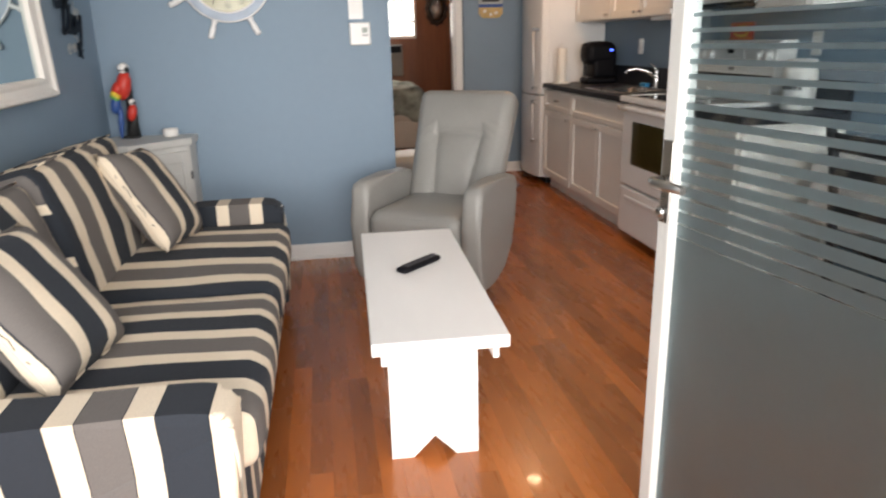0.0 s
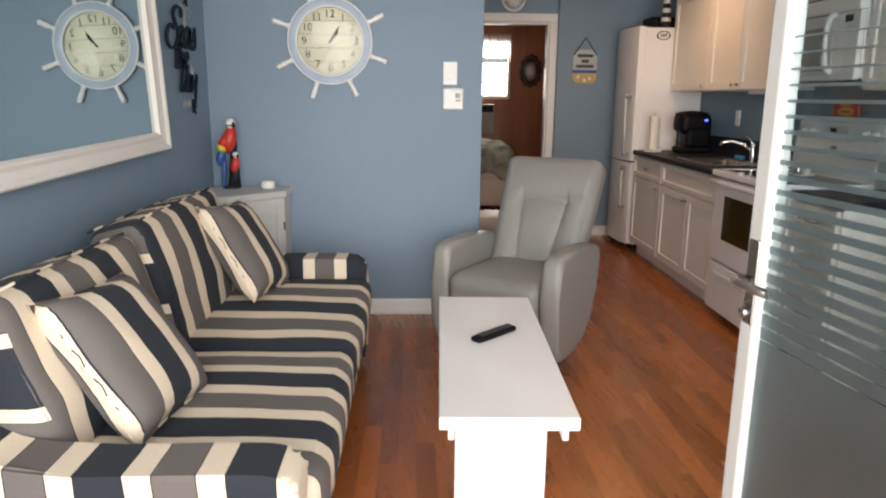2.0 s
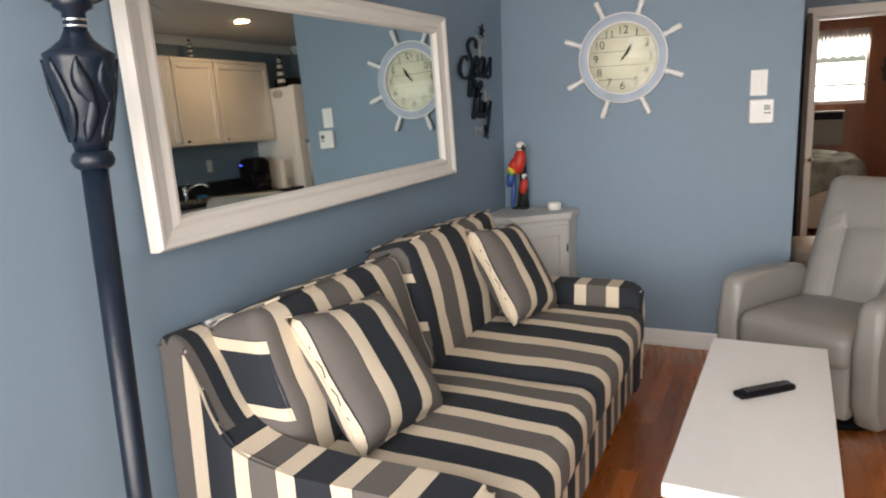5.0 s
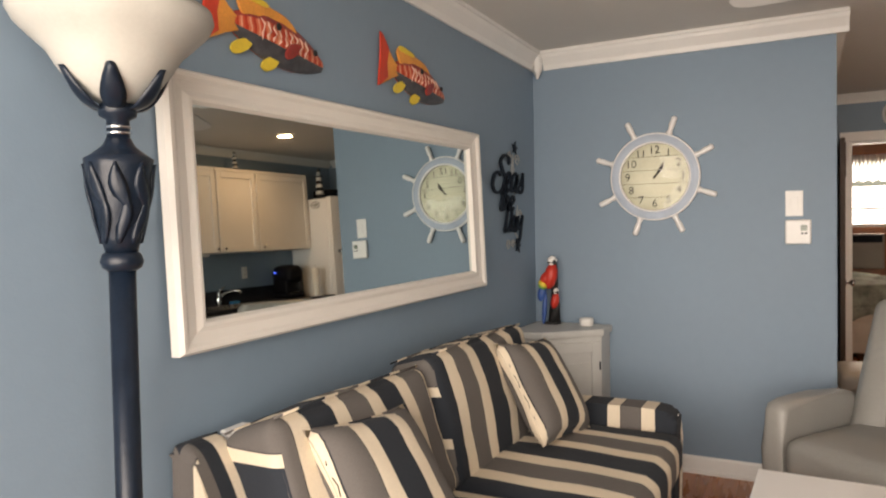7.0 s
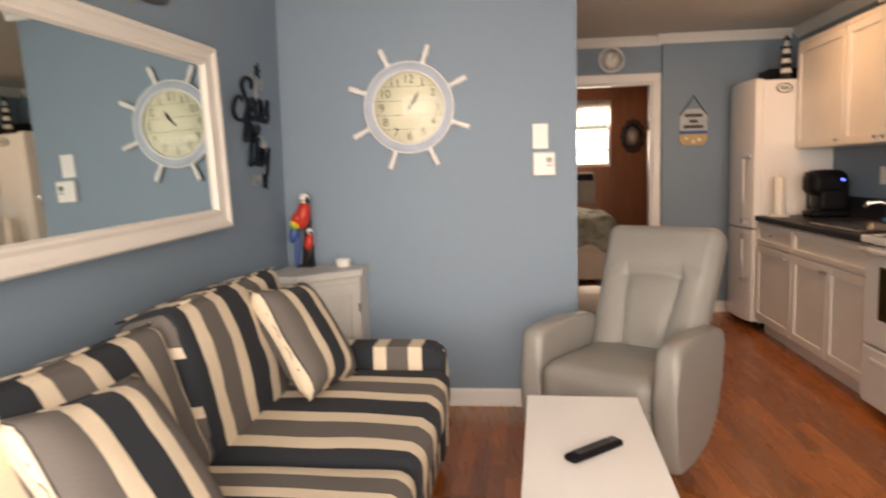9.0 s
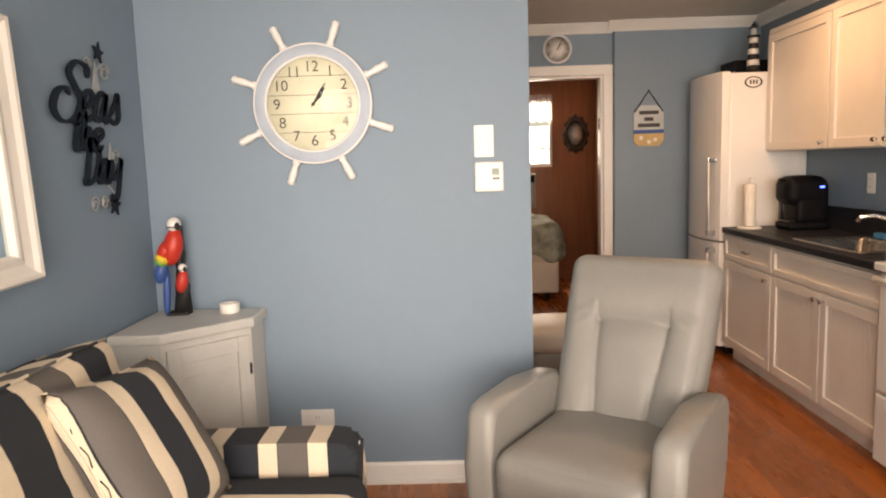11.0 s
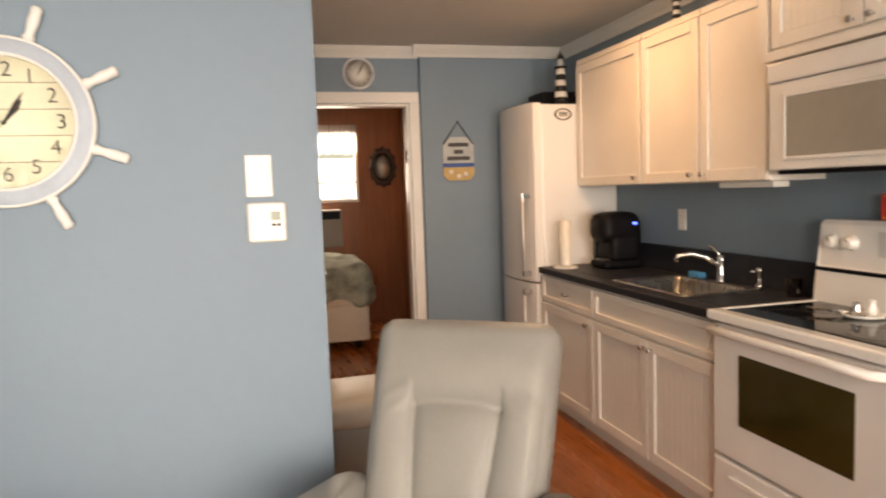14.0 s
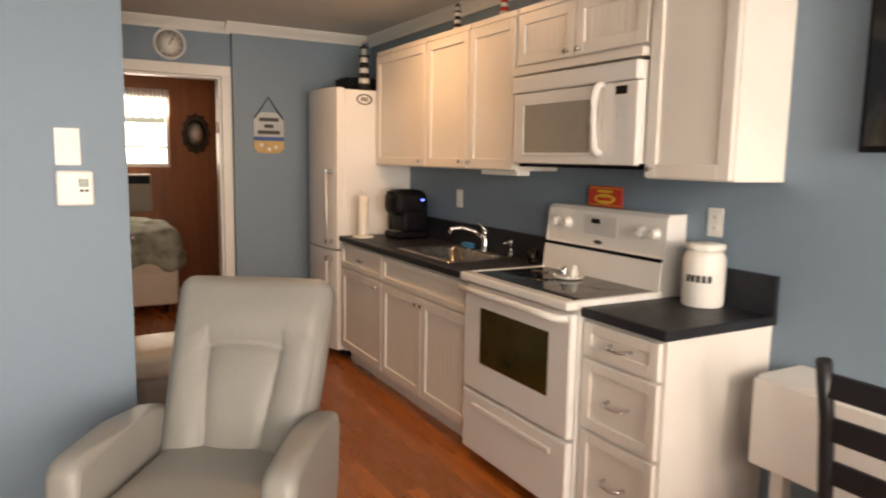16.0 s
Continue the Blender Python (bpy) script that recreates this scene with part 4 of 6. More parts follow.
part("star", star(0.055, 0.275, 0.040), IRON, words)
part("star", star(0.085, -0.278, 0.044), IRON, words)
SILVER = mat("pale_silver_metal", (0.50, 0.50, 0.48), 0.4, metal=0.6)
for cy, cz in ((0.03, 0.17), (0.09, -0.115)):
    part("sailboat", extrude([(cy - 0.035, cz - 0.05), (cy + 0.03, cz - 0.05), (cy + 0.005, cz + 0.07)], 0.006, 0.010, 0, 1, "YZ"), SILVER, words, "pale silver sail shape")
for sy, z0, z1 in ((0.055, 0.05, 0.26), (0.02, -0.02, 0.16), (0.06, -0.27, -0.12)):
    pts = [(0.009, sy + 0.035 * math.sin(k * 0.55), z0 + (z1 - z0) * k / 14) for k in range(15)]
    part("scroll", tube(pts, 0.003, 6), SILVER, words)
for cy, cz, r in ((0.10, 0.21, 0.035), (-0.02, 0.22, 0.03), (0.13, -0.10, 0.03), (-0.05, -0.27, 0.03), (0.02, -0.265, 0.026)):
    pts = [(0.009, cy + r * (1 - k / 34) * math.cos(k * 0.42), cz + r * (1 - k / 34) * math.sin(k * 0.42)) for k in range(24)]
    part("scroll", tube(pts, 0.003, 6), SILVER, words)

# ---- floor lamp ----
fl = thing("floor_lamp", pose(-0.860, 1.330, 0) @ Matrix.Diagonal((1.06, 1.06, 1.008, 1)), "tall navy floor lamp with a frosted white bowl shade", "floor lamp")
part("foot", lathe([(0.15, 0), (0.15, 0.012), (0.12, 0.03), (0.05, 0.045), (0.035, 0.07)], 36), NAVY, fl)
part("pole", lathe([(0.027, 0.06), (0.025, 0.3), (0.025, 1.288)], 24), NAVY, fl)
part("collar", lathe([(0.026, 1.288), (0.036, 1.295), (0.040, 1.308), (0.036, 1.322), (0.029, 1.328)], 28), NAVY, fl)
urn = part("urn", lathe([(0.030, 1.327), (0.036, 1.355), (0.047, 1.400), (0.056, 1.450), (0.061, 1.500), (0.064, 1.518), (0.052, 1.526), (0.030, 1.545), (0.022, 1.562)], 32), NAVY, fl)
URN = ((1.327, 0.030), (1.355, 0.036), (1.400, 0.047), (1.450, 0.056), (1.500, 0.061), (1.518, 0.064))


def urn_radius(z):
    for (z0, r0), (z1, r1) in zip(URN, URN[1:]):
        if z <= z1:
            return r0 + (r1 - r0) * (z - z0) / (z1 - z0)
    return URN[-1][1]


def blade_leaf(points, widths, thick, across):
    """A fleshy leaf with a raised midrib: a strip along the points, as wide as given along the direction across."""
    bm = bmesh.new()
    prev = None
    for q, w in zip(points, widths):
        q, side = Vector(q), Vector(across).normalized()
        out = Vector((q.x, q.y, 0)).normalized()
        ring = [bm.verts.new(q + side * (w * c) + out * (thick * o)) for c, o in ((-1, 0), (-0.5, 0.55), (0, 1), (0.5, 0.55), (1, 0), (0, -0.6))]
        if prev:
            for m in range(6):
                f = bm.faces.new((prev[m], prev[(m + 1) % 6], ring[(m + 1) % 6], ring[m]))
                f.smooth = True
        else:
            bm.faces.new(ring)
        prev = ring
    bm.faces.new(prev[::-1])
    return bm


for k in range(8):
    a = 2 * math.pi * k / 8
    for lean_by, z0, z1, w in ((0.35, 1.345, 1.445, 0.013), (-0.40, 1.415, 1.508, 0.015)):
        pts, wid = [], []
        for i in range(8):
            u = i / 7
            b = a + (0.4 if lean_by < 0 else 0) + lean_by * math.sin(u * 1.9)
            z = z0 + (z1 - z0) * u
            rr = urn_radius(z)
            pts.append((rr * math.cos(b), rr * math.sin(b), z))
            wid.append(0.002 + w * math.sin(math.pi * (0.08 + 0.9 * u)) ** 1.2)
        part("relief_leaf", blade_leaf(pts, wid, 0.005, (-math.sin(a), math.cos(a), 0.25)), NAVY, urn)
part("neck", lathe([(0.021, 1.562), (0.021, 1.598), (0.034, 1.606), (0.036, 1.622), (0.028, 1.638)], 28), NAVY, fl)
for z in (1.570, 1.582):
    part("silver_band", lathe([(0.0205, z - 0.003), (0.0235, z - 0.001), (0.0235, z + 0.003), (0.0205, z + 0.005)], 28, ring=True), CHROME, fl)
outer = [(0.03, 1.630), (0.052, 1.642), (0.082, 1.670), (0.105, 1.702), (0.122, 1.732), (0.150, 1.760), (0.174, 1.785), (0.184, 1.806), (0.181, 1.822)]
inner = [(r - 0.006, z + 0.004) for r, z in reversed(outer[1:-1])]
part("bowl_shade", lathe(outer + inner, 56), BOWL, fl, "frosted white glass bowl", True)
for k in range(6):
    a = 2 * math.pi * k / 6 + 0.3
    pts, wid = [], []
    for i in range(10):
        u = i / 9
        rr = 0.032 + 0.066 * u ** 0.85
        pts.append((rr * math.cos(a), rr * math.sin(a), 1.618 + 0.020 * u + 0.056 * u * u))
        wid.append(0.006 + 0.017 * math.sin(math.pi * min(1, 0.12 + 0.84 * u)))
    part("leaf", blade_leaf(pts, wid, 0.009, (-math.sin(a), math.cos(a), 0)), NAVY, fl)

# ---- on the partition ----
CKX, CKZ = -0.350, 1.650
ck = thing("ship_wheel_clock", pose(CKX, YE - 0.001, CKZ, 90, 0, 0), "white and blue-grey ship wheel wall clock", "clock")
part("back_board", lathe([(0.20, 0), (0.20, 0.012)], 64), WHITEP, ck)
part("rim", lathe([(0.192, 0.010), (0.192, 0.030), (0.200, 0.034), (0.236, 0.034), (0.241, 0.030), (0.241, 0.004), (0.238, 0.002)], 72, ring=True), BLUEGREY, ck)
part("rim_edge", lathe([(0.237, 0.006), (0.245, 0.010), (0.245, 0.032), (0.237, 0.036)], 72, ring=True), PEG, ck)
part("rim_edge", lathe([(0.188, 0.014), (0.188, 0.036), (0.197, 0.036), (0.197, 0.014)], 72, ring=True), PEG, ck)
part("face", lathe([(0.189, 0.012), (0.189, 0.0155), (0.001, 0.0155)], 64), CREAM, ck)
for i in range(1, 5):
    y = -0.19 + 0.076 * i
    w = math.sqrt(0.186 ** 2 - y * y)
    part("board_joint", box(-w, y - 0.001, 0.0155, w, y + 0.001, 0.0160), INK, ck)
for h in range(1, 13):
    a = math.pi / 2 - h * math.pi / 6
    r = 0.150
    lettering("numeral", str(h), 0.062, 0.0012, INK, ck, pose(r * math.cos(a), r * math.sin(a), 0.0168), bold=-0.0005)
for ang, ln, w in ((60 - 9, 0.085, 0.010), (57, 0.105, 0.006)):
    a = radians(ang)
    part("hand", extrude([(-0.02 * math.cos(a), -0.02 * math.sin(a)), (ln * 0.6 * math.cos(a) + w * math.sin(a), ln * 0.6 * math.sin(a) - w * math.cos(a)),
                          (ln * math.cos(a), ln * math.sin(a)), (ln * 0.6 * math.cos(a) - w * math.sin(a), ln * 0.6 * math.sin(a) + w * math.cos(a))], 0.019, 0.0205, 0, 1, "XY"), INK, ck)
part("hub", lathe([(0.007, 0.0156), (0.007, 0.022), (0.003, 0.023)], 16), INK, ck)
cg = part("cover_glass", lathe([(0.187, 0.030), (0.187, 0.032)], 64), CLOCKGLASS, ck)
cg.visible_shadow = False
peg_profile = [(0.012, 0.232), (0.012, 0.245), (0.019, 0.252), (0.013, 0.262), (0.013, 0.275), (0.017, 0.300), (0.015, 0.325), (0.017, 0.338), (0.009, 0.346)]
for k in range(8):
    a = 22.5 + 45 * k + 3.5
    part("peg", lathe(peg_profile, 18, pose(0, 0, 0.020, 0, 0, a) @ pose(0, 0, 0, 0, 90, 0)), PEG, ck)

sw = thing("light_switch", pose(0.348, YE - 0.001, 1.478, 90, 0, 0), "white rocker light switch plate", "light switch")
part("plate", box(-0.041, -0.066, 0, 0.041, 0.066, 0.006, 0.003), PLATE, sw)
part("rocker", box(-0.017, -0.034, 0.006, 0.017, 0.034, 0.010, 0.002), PLATE, sw)
th = thing("thermostat", pose(0.366, YE - 0.001, 1.331, 90, 0, 0), "white wall thermostat with a small grey display", "thermostat")
part("case", box(-0.060, -0.063, 0, 0.060, 0.063, 0.028, 0.009, 3), PLATE, th)
part("display", box(0.012, 0.006, 0.028, 0.042, 0.034, 0.0295, 0.001, 1), LCD, th, "grey display")
for x in (0.014, 0.030):
    part("button", box(x, -0.012, 0.028, x + 0.012, -0.004, 0.030, 0.001, 1), BLACKPL, th)


def outlet(m, w=0.036):
    o = thing("wall_outlet", m, "white electrical outlet plate on the wall", "outlet", "outlets")
    part("plate", box(-w, -0.058, 0, w, 0.058, 0.005, 0.002), PLATE, o)
    for y in (-0.022, 0.022):
        part("socket", box(-0.016, y - 0.013, 0.005, 0.016, y + 0.013, 0.007, 0.003), PLATE, o)
        for x in (-0.006, 0.006):
            part("slot", box(x - 0.001, y - 0.005, 0.007, x + 0.001, y + 0.005, 0.0074), INK, o)
    return o


outlet(pose(-0.405, YE - 0.001, 0.285, 90, 0, 0), 0.072)
outlet(pose(XR - 0.001, 5.455, 1.205, 90, 0, -90))
outlet(pose(XR - 0.001, 3.44, 1.225, 90, 0, -90))

# ---- ceiling ----
for x, y in ((1.72, 5.20),):
    rl = thing("recessed_light", pose(x, y, CEILZ), "round recessed ceiling light", "ceiling light", "recessed lights")
    part("trim_ring", lathe([(0.060, -0.001), (0.062, -0.004), (0.085, -0.006), (0.088, -0.001)], 40, ring=True), TRIM, rl)
    part("lens", lathe([(0.059, -0.0012), (0.059, -0.003)], 40), LAMPON, rl)

fan = thing("ceiling_fan", pose(0.77, 3.19, CEILZ), "white ceiling fan with three blades, at rest", "ceiling fan")
part("canopy", lathe([(0.06, -0.001), (0.058, -0.02), (0.03, -0.045)], 28), TRIM, fan)
part("rod", lathe([(0.012, -0.04), (0.012, -0.15)], 14), TRIM, fan)
part("motor", lathe([(0.04, -0.15), (0.095, -0.165), (0.10, -0.21), (0.085, -0.24), (0.04, -0.25)], 32), TRIM, fan)
part("light_bowl", lathe([(0.04, -0.25), (0.075, -0.265), (0.06, -0.30), (0.02, -0.315)], 28), BOWL, fan)
for k in range(3):
    turn = pose(0, 0, -0.212, 0, 0, 177 + 120 * k) @ pose(0, 0, 0, 10, 0, 0)
    bm = extrude([(0.16, -0.05), (0.20, -0.058), (0.50, -0.066), (0.58, -0.060), (0.615, -0.035), (0.625, 0.0), (0.615, 0.035), (0.58, 0.060), (0.50, 0.066), (0.20, 0.058), (0.16, 0.05)], -0.004, 0.004, 0, 1, "XY")
    bmesh.ops.transform(bm, matrix=turn, verts=bm.verts)
    part("blade", bm, TRIM, fan)
    bm = box(0.08, -0.015, -0.008, 0.20, 0.015, -0.0045)
    bmesh.ops.transform(bm, matrix=turn, verts=bm.verts)
    part("blade_iron", bm, TRIM, fan)

# ---- kitchen ----
CT = 0.908   # worktop height
CF = 2.06    # cabinet fronts


def shaker(parent, x, y0, y1, z0, z1, name="door", bead=False, rail=0.055, knob=None, pull=False):
    """A framed front facing -x: a backing with stiles, rails and, where it has them, framed strips, and its knob or pull."""
    g = 0.002
    d = part(name, box(x - 0.006, y0 + g, z0 + g, x, y1 - g, z1 - g), CAB, parent)
    for a, b in ((y0 + g, y0 + rail), (y1 - rail, y1 - g)):
        part("stile", box(x - 0.019, a, z0 + g, x - 0.0062, b, z1 - g, 0.002, 1), CAB, d)
    for a, b in ((z0 + g, z0 + rail), (z1 - rail, z1 - g)):
        part("rail", box(x - 0.019, y0 + rail + 0.0005, a, x - 0.0062, y1 - rail - 0.0005, b, 0.002, 1), CAB, d)
    if bead:
        n = max(2, round((y1 - y0 - 2 * rail) / 0.042))
        w = (y1 - y0 - 2 * rail) / n
        for i in range(n):
            part("bead_strip", box(x - 0.0085, y0 + rail + w * i + 0.0009, z0 + rail, x - 0.0062, y0 + rail + w * (i + 1) - 0.0009, z1 - rail), CAB, d)
    if knob:
        part("knob", lathe([(0.006, 0), (0.005, 0.010), (0.012, 0.017), (0.013, 0.023), (0.008, 0.028)], 16, pose(x - 0.019, knob[0], knob[1], 0, -90, 0)), CHROME, d, "small metal knob")
    if pull:
        yc, zc = (y0 + y1) / 2, (z0 + z1) / 2
        pts = [(x - 0.006, yc - 0.05, zc), (x - 0.040, yc - 0.045, zc - 0.002), (x - 0.046, yc - 0.02, zc - 0.004), (x - 0.046, yc + 0.02, zc - 0.004), (x - 0.040, yc + 0.045, zc - 0.002), (x - 0.006, yc + 0.05, zc)]
        part("pull", tube(pts, [0.008, 0.006, 0.0065, 0.0065, 0.006, 0.008]), CHROME, d, "curved chrome pull")
    return d


def cabinet(name, y0, y1, z0, z1, x0, x1, label):
    c = thing(name, pose(0, 0, 0), label, "cabinet", "kitchen cabinets")
    part("carcass", box(x0, y0 + 0.001, z0, x1, y1 - 0.001, z1), CAB, c)
    return c


S0, S1 = 3.565, 4.360   # the range stands between these
bc = cabinet("base_cabinet", 5.44, 6.14, 0.10, CT - 0.04, CF, XR - 0.003, "white base cabinet with one drawer and a beadboard door")
shaker(bc, CF - 0.001, 5.445, 6.135, 0.700, 0.858, "drawer_front", rail=0.035)
part("pull", tube([(CF - 0.02, 5.72, 0.782), (CF - 0.042, 5.73, 0.780), (CF - 0.042, 5.80, 0.780), (CF - 0.02, 5.81, 0.782)], 0.006), CHROME, bc, "curved chrome pull")
shaker(bc, CF - 0.001, 5.445, 6.135, 0.115, 0.690, bead=True, knob=(5.50, 0.65))
part("toe_kick", box(CF + 0.06, 5.441, 0.0, CF + 0.08, 6.14, 0.0995), CAB, bc)
sc = cabinet("sink_cabinet", S1 + 0.005, 5.44, 0.10, CT - 0.25, CF + 0.0, XR - 0.003, "white sink base cabinet with two beadboard doors")
part("rail", box(CF, S1 + 0.006, CT - 0.2495, CF + 0.02, 5.439, CT - 0.04), CAB, sc)
shaker(sc, CF - 0.001, S1 + 0.012, 5.435, 0.700, 0.858, "false_drawer", rail=0.035)
mid = 4.905
shaker(sc, CF - 0.001, mid, 5.435, 0.115, 0.690, bead=True, knob=(mid + 0.03, 0.650))
shaker(sc, CF - 0.001, S1 + 0.012, mid - 0.003, 0.115, 0.690, bead=True, knob=(mid - 0.035, 0.650))
part("toe_kick", box(CF + 0.06, S1 + 0.006, 0.0, CF + 0.08, 5.439, 0.0995), CAB, sc)
dc = cabinet("drawer_cabinet", 3.165, S0 - 0.006, 0.10, CT - 0.04, CF, XR - 0.003, "white base cabinet with three drawers and chrome pulls")
for z0, z1 in ((0.722, 0.858), (0.440, 0.712), (0.115, 0.430)):
    shaker(dc, CF - 0.001, 3.170, S0 - 0.012, z0, z1, "drawer_front", rail=0.045, pull=True)
part("end_panel", box(CF + 0.001, 3.156, 0.0, XR - 0.003, 3.1655, CT - 0.04), CAB, dc)
part("toe_kick", box(CF + 0.06, 3.166, 0.0, CF + 0.08, S0 - 0.007, 0.0995), CAB, dc)

# worktops, with a cut-out for the sink
KX0, KX1, KY0, KY1 = 2.13, 2.52, 4.74, 5.36
wt = thing("worktop", pose(0, 0, 0), "dark charcoal laminate worktop with a backsplash", "worktop")
F = CF - 0.03
bm = box(F, S1 + 0.004, CT - 0.038, KX0, 6.155, CT, 0.006)
part("front_strip", bm, COUNTER, wt)
part("slab", box(KX0 + 0.0005, KY1, CT - 0.038, XR - 0.0225, 6.155, CT), COUNTER, wt)
part("slab", box(KX0 + 0.0005, S1 + 0.004, CT - 0.038, XR - 0.0225, KY0, CT), COUNTER, wt)
part("slab", box(KX1, KY0 + 0.0005, CT - 0.038, XR - 0.0225, KY1 - 0.0005, CT), COUNTER, wt)
part("backsplash", box(XR - 0.022, S1 + 0.004, CT - 0.038, XR - 0.002, 6.155, CT + 0.145, 0.004), COUNTER, wt)
wt2 = thing("worktop", pose(0, 0, 0), "short dark charcoal laminate worktop beside the range", "worktop")
part("slab", box(F, 3.135, CT - 0.038, XR - 0.0225, S0 - 0.004, CT, 0.007), COUNTER, wt2)
part("backsplash", box(XR - 0.022, 3.137, CT - 0.038, XR - 0.002, S0 - 0.004, CT + 0.145, 0.004), COUNTER, wt2)

sk = thing("kitchen_sink", pose((KX0 + KX1) / 2, (KY0 + KY1) / 2, CT), "stainless steel drop-in sink", "sink")
hx, hy = (KX1 - KX0) / 2, (KY1 - KY0) / 2
bm = bmesh.new()
rings = []
for ix, iy, z in ((hx + 0.018, hy + 0.018, 0.001), (hx + 0.016, hy + 0.016, 0.006), (hx - 0.02, hy - 0.02, 0.005), (hx - 0.03, hy - 0.03, -0.01), (hx - 0.045, hy - 0.045, -0.15), (hx - 0.08, hy - 0.08, -0.165)):
    ring = []
    for cx, cy, a0 in ((1, 1, 0), (-1, 1, 90), (-1, -1, 180), (1, -1, 270)):
        for k in range(5):
            a = radians(a0 + 22.5 * k)
            ring.append(bm.verts.new((cx * (ix - 0.04) + 0.04 * math.cos(a), cy * (iy - 0.04) + 0.04 * math.sin(a), z)))
    rings.append(ring)
for a, b in zip(rings, rings[1:]):
    for i in range(20):
        f = bm.faces.new((a[i], a[(i + 1) % 20], b[(i + 1) % 20], b[i]))
        f.smooth = True
bm.faces.new(rings[-1])
part("basin", bm, STEEL, sk)
part("drain", lathe([(0.04, -0.1648), (0.04, -0.162), (0.012, -0.163)], 24), CHROME, sk)
fc = thing("kitchen_faucet", pose(2.548, 5.05, CT), "chrome kitchen faucet with a lever", "faucet")
part("body", lathe([(0.028, 0), (0.026, 0.01), (0.021, 0.02), (0.020, 0.11), (0.022, 0.125), (0.012, 0.135)], 24), CHROME, fc)
part("lever", tube([(0, 0, 0.125), (-0.015, 0.03, 0.165), (-0.03, 0.06, 0.178)], [0.012, 0.008, 0.007]), CHROME, fc)
part("spout", tube([(0, 0, 0.07), (-0.06, 0.03, 0.125), (-0.13, 0.06, 0.145), (-0.185, 0.085, 0.135), (-0.20, 0.09, 0.11)], [0.013, 0.012, 0.011, 0.011, 0.013]), CHROME, fc)
sp = thing("soap_dispenser", pose(2.552, 4.78, CT), "chrome soap pump beside the sink", "soap dispenser")
part("pump", lathe([(0.018, 0), (0.018, 0.02), (0.008, 0.03), (0.008, 0.075), (0.016, 0.08), (0.016, 0.095), (0.004, 0.10)], 20), CHROME, sp)
part("nozzle", tube([(0, 0, 0.087), (-0.05, 0, 0.083)], 0.005), CHROME, sp)
spg = thing("sponge", pose(2.552, 5.25, CT + 0.001), "blue sponge on the sink edge", "sponge")
part("block", box(-0.02, -0.05, 0, 0.02, 0.05, 0.03, 0.005), mat("blue_sponge", (0.03, 0.22, 0.45), 0.9, bump=0.5, bscale=90), spg)
cup = thing("drinking_glass", pose(2.535, 4.55, CT), "small clear glass on the worktop", "glass")
part("glass_wall", lathe([(0.028, 0), (0.034, 0.075), (0.031, 0.075), (0.026, 0.006), (0.001, 0.006)], 24), GLASS, cup)

tw = thing("paper_towel_holder", pose(2.15, 6.00, CT), "paper towel roll on an upright holder", "paper towel")
part("base", lathe([(0.075, 0), (0.075, 0.010), (0.06, 0.014)], 28), WHITEP, tw)
part("roll", lathe([(0.018, 0.016), (0.036, 0.016), (0.037, 0.03), (0.037, 0.285), (0.034, 0.29), (0.012, 0.29)], 28), PAPER, tw)
part("rod", lathe([(0.006, 0.29), (0.006, 0.315), (0.011, 0.322), (0.002, 0.33)], 14), WHITEP, tw)

cm = thing("coffee_maker", pose(2.430, 5.88, CT), "black single-cup coffee maker with a blue light", "coffee maker")
part("base", soft_box(0.26, 0.20, 0.05, 0.02, (0, 0, 0), 8, 0, pose(0, 0, 0.026)), BLACKPL, cm)
part("column", soft_box(0.20, 0.20, 0.25, 0.03, (0, 0, 0), 10, 0, pose(0.02, 0, 0.17)), BLACKPL, cm)
part("head", soft_box(0.25, 0.21, 0.17, 0.05, (0.01, 0, 0.012), 12, 0, pose(-0.01, 0, 0.245)), BLACKPL, cm)
part("water_tank", soft_box(0.20, 0.07, 0.26, 0.02, (0, 0, 0), 8, 0, pose(0.02, 0.135, 0.165)), BLACKGLASS, cm)
part("handle", tube([(-0.11, -0.07, 0.30), (-0.135, -0.03, 0.318), (-0.135, 0.03, 0.318), (-0.11, 0.07, 0.30)], 0.008), BLACKPL, cm)
part("indicator", box(0.052, -0.114, 0.264, 0.076, -0.100, 0.275), BLUELED, cm, "glowing blue indicator")
part("drip_tray", box(-0.125, -0.06, 0.052, -0.03, 0.06, 0.058, 0.002), STEEL, cm)

# refrigerator
fr = thing("refrigerator", pose(2.03, 6.175, 0), "tall white two-door refrigerator with bar handles", "refrigerator")
FW, FD, FH = 0.625, 0.570, 1.940


def bowed(z0, z1, x0):
    poly = [(x0, 0.003)]
    for i in range(13):
        u = i / 12
        poly.append((-0.045 * math.sin(math.pi * u) ** 0.8 - 0.004, 0.003 + (FW - 0.006) * u))
    poly.append((x0, FW - 0.003))
    return extrude(poly, z0, z1, 0.004, 1, "XY")


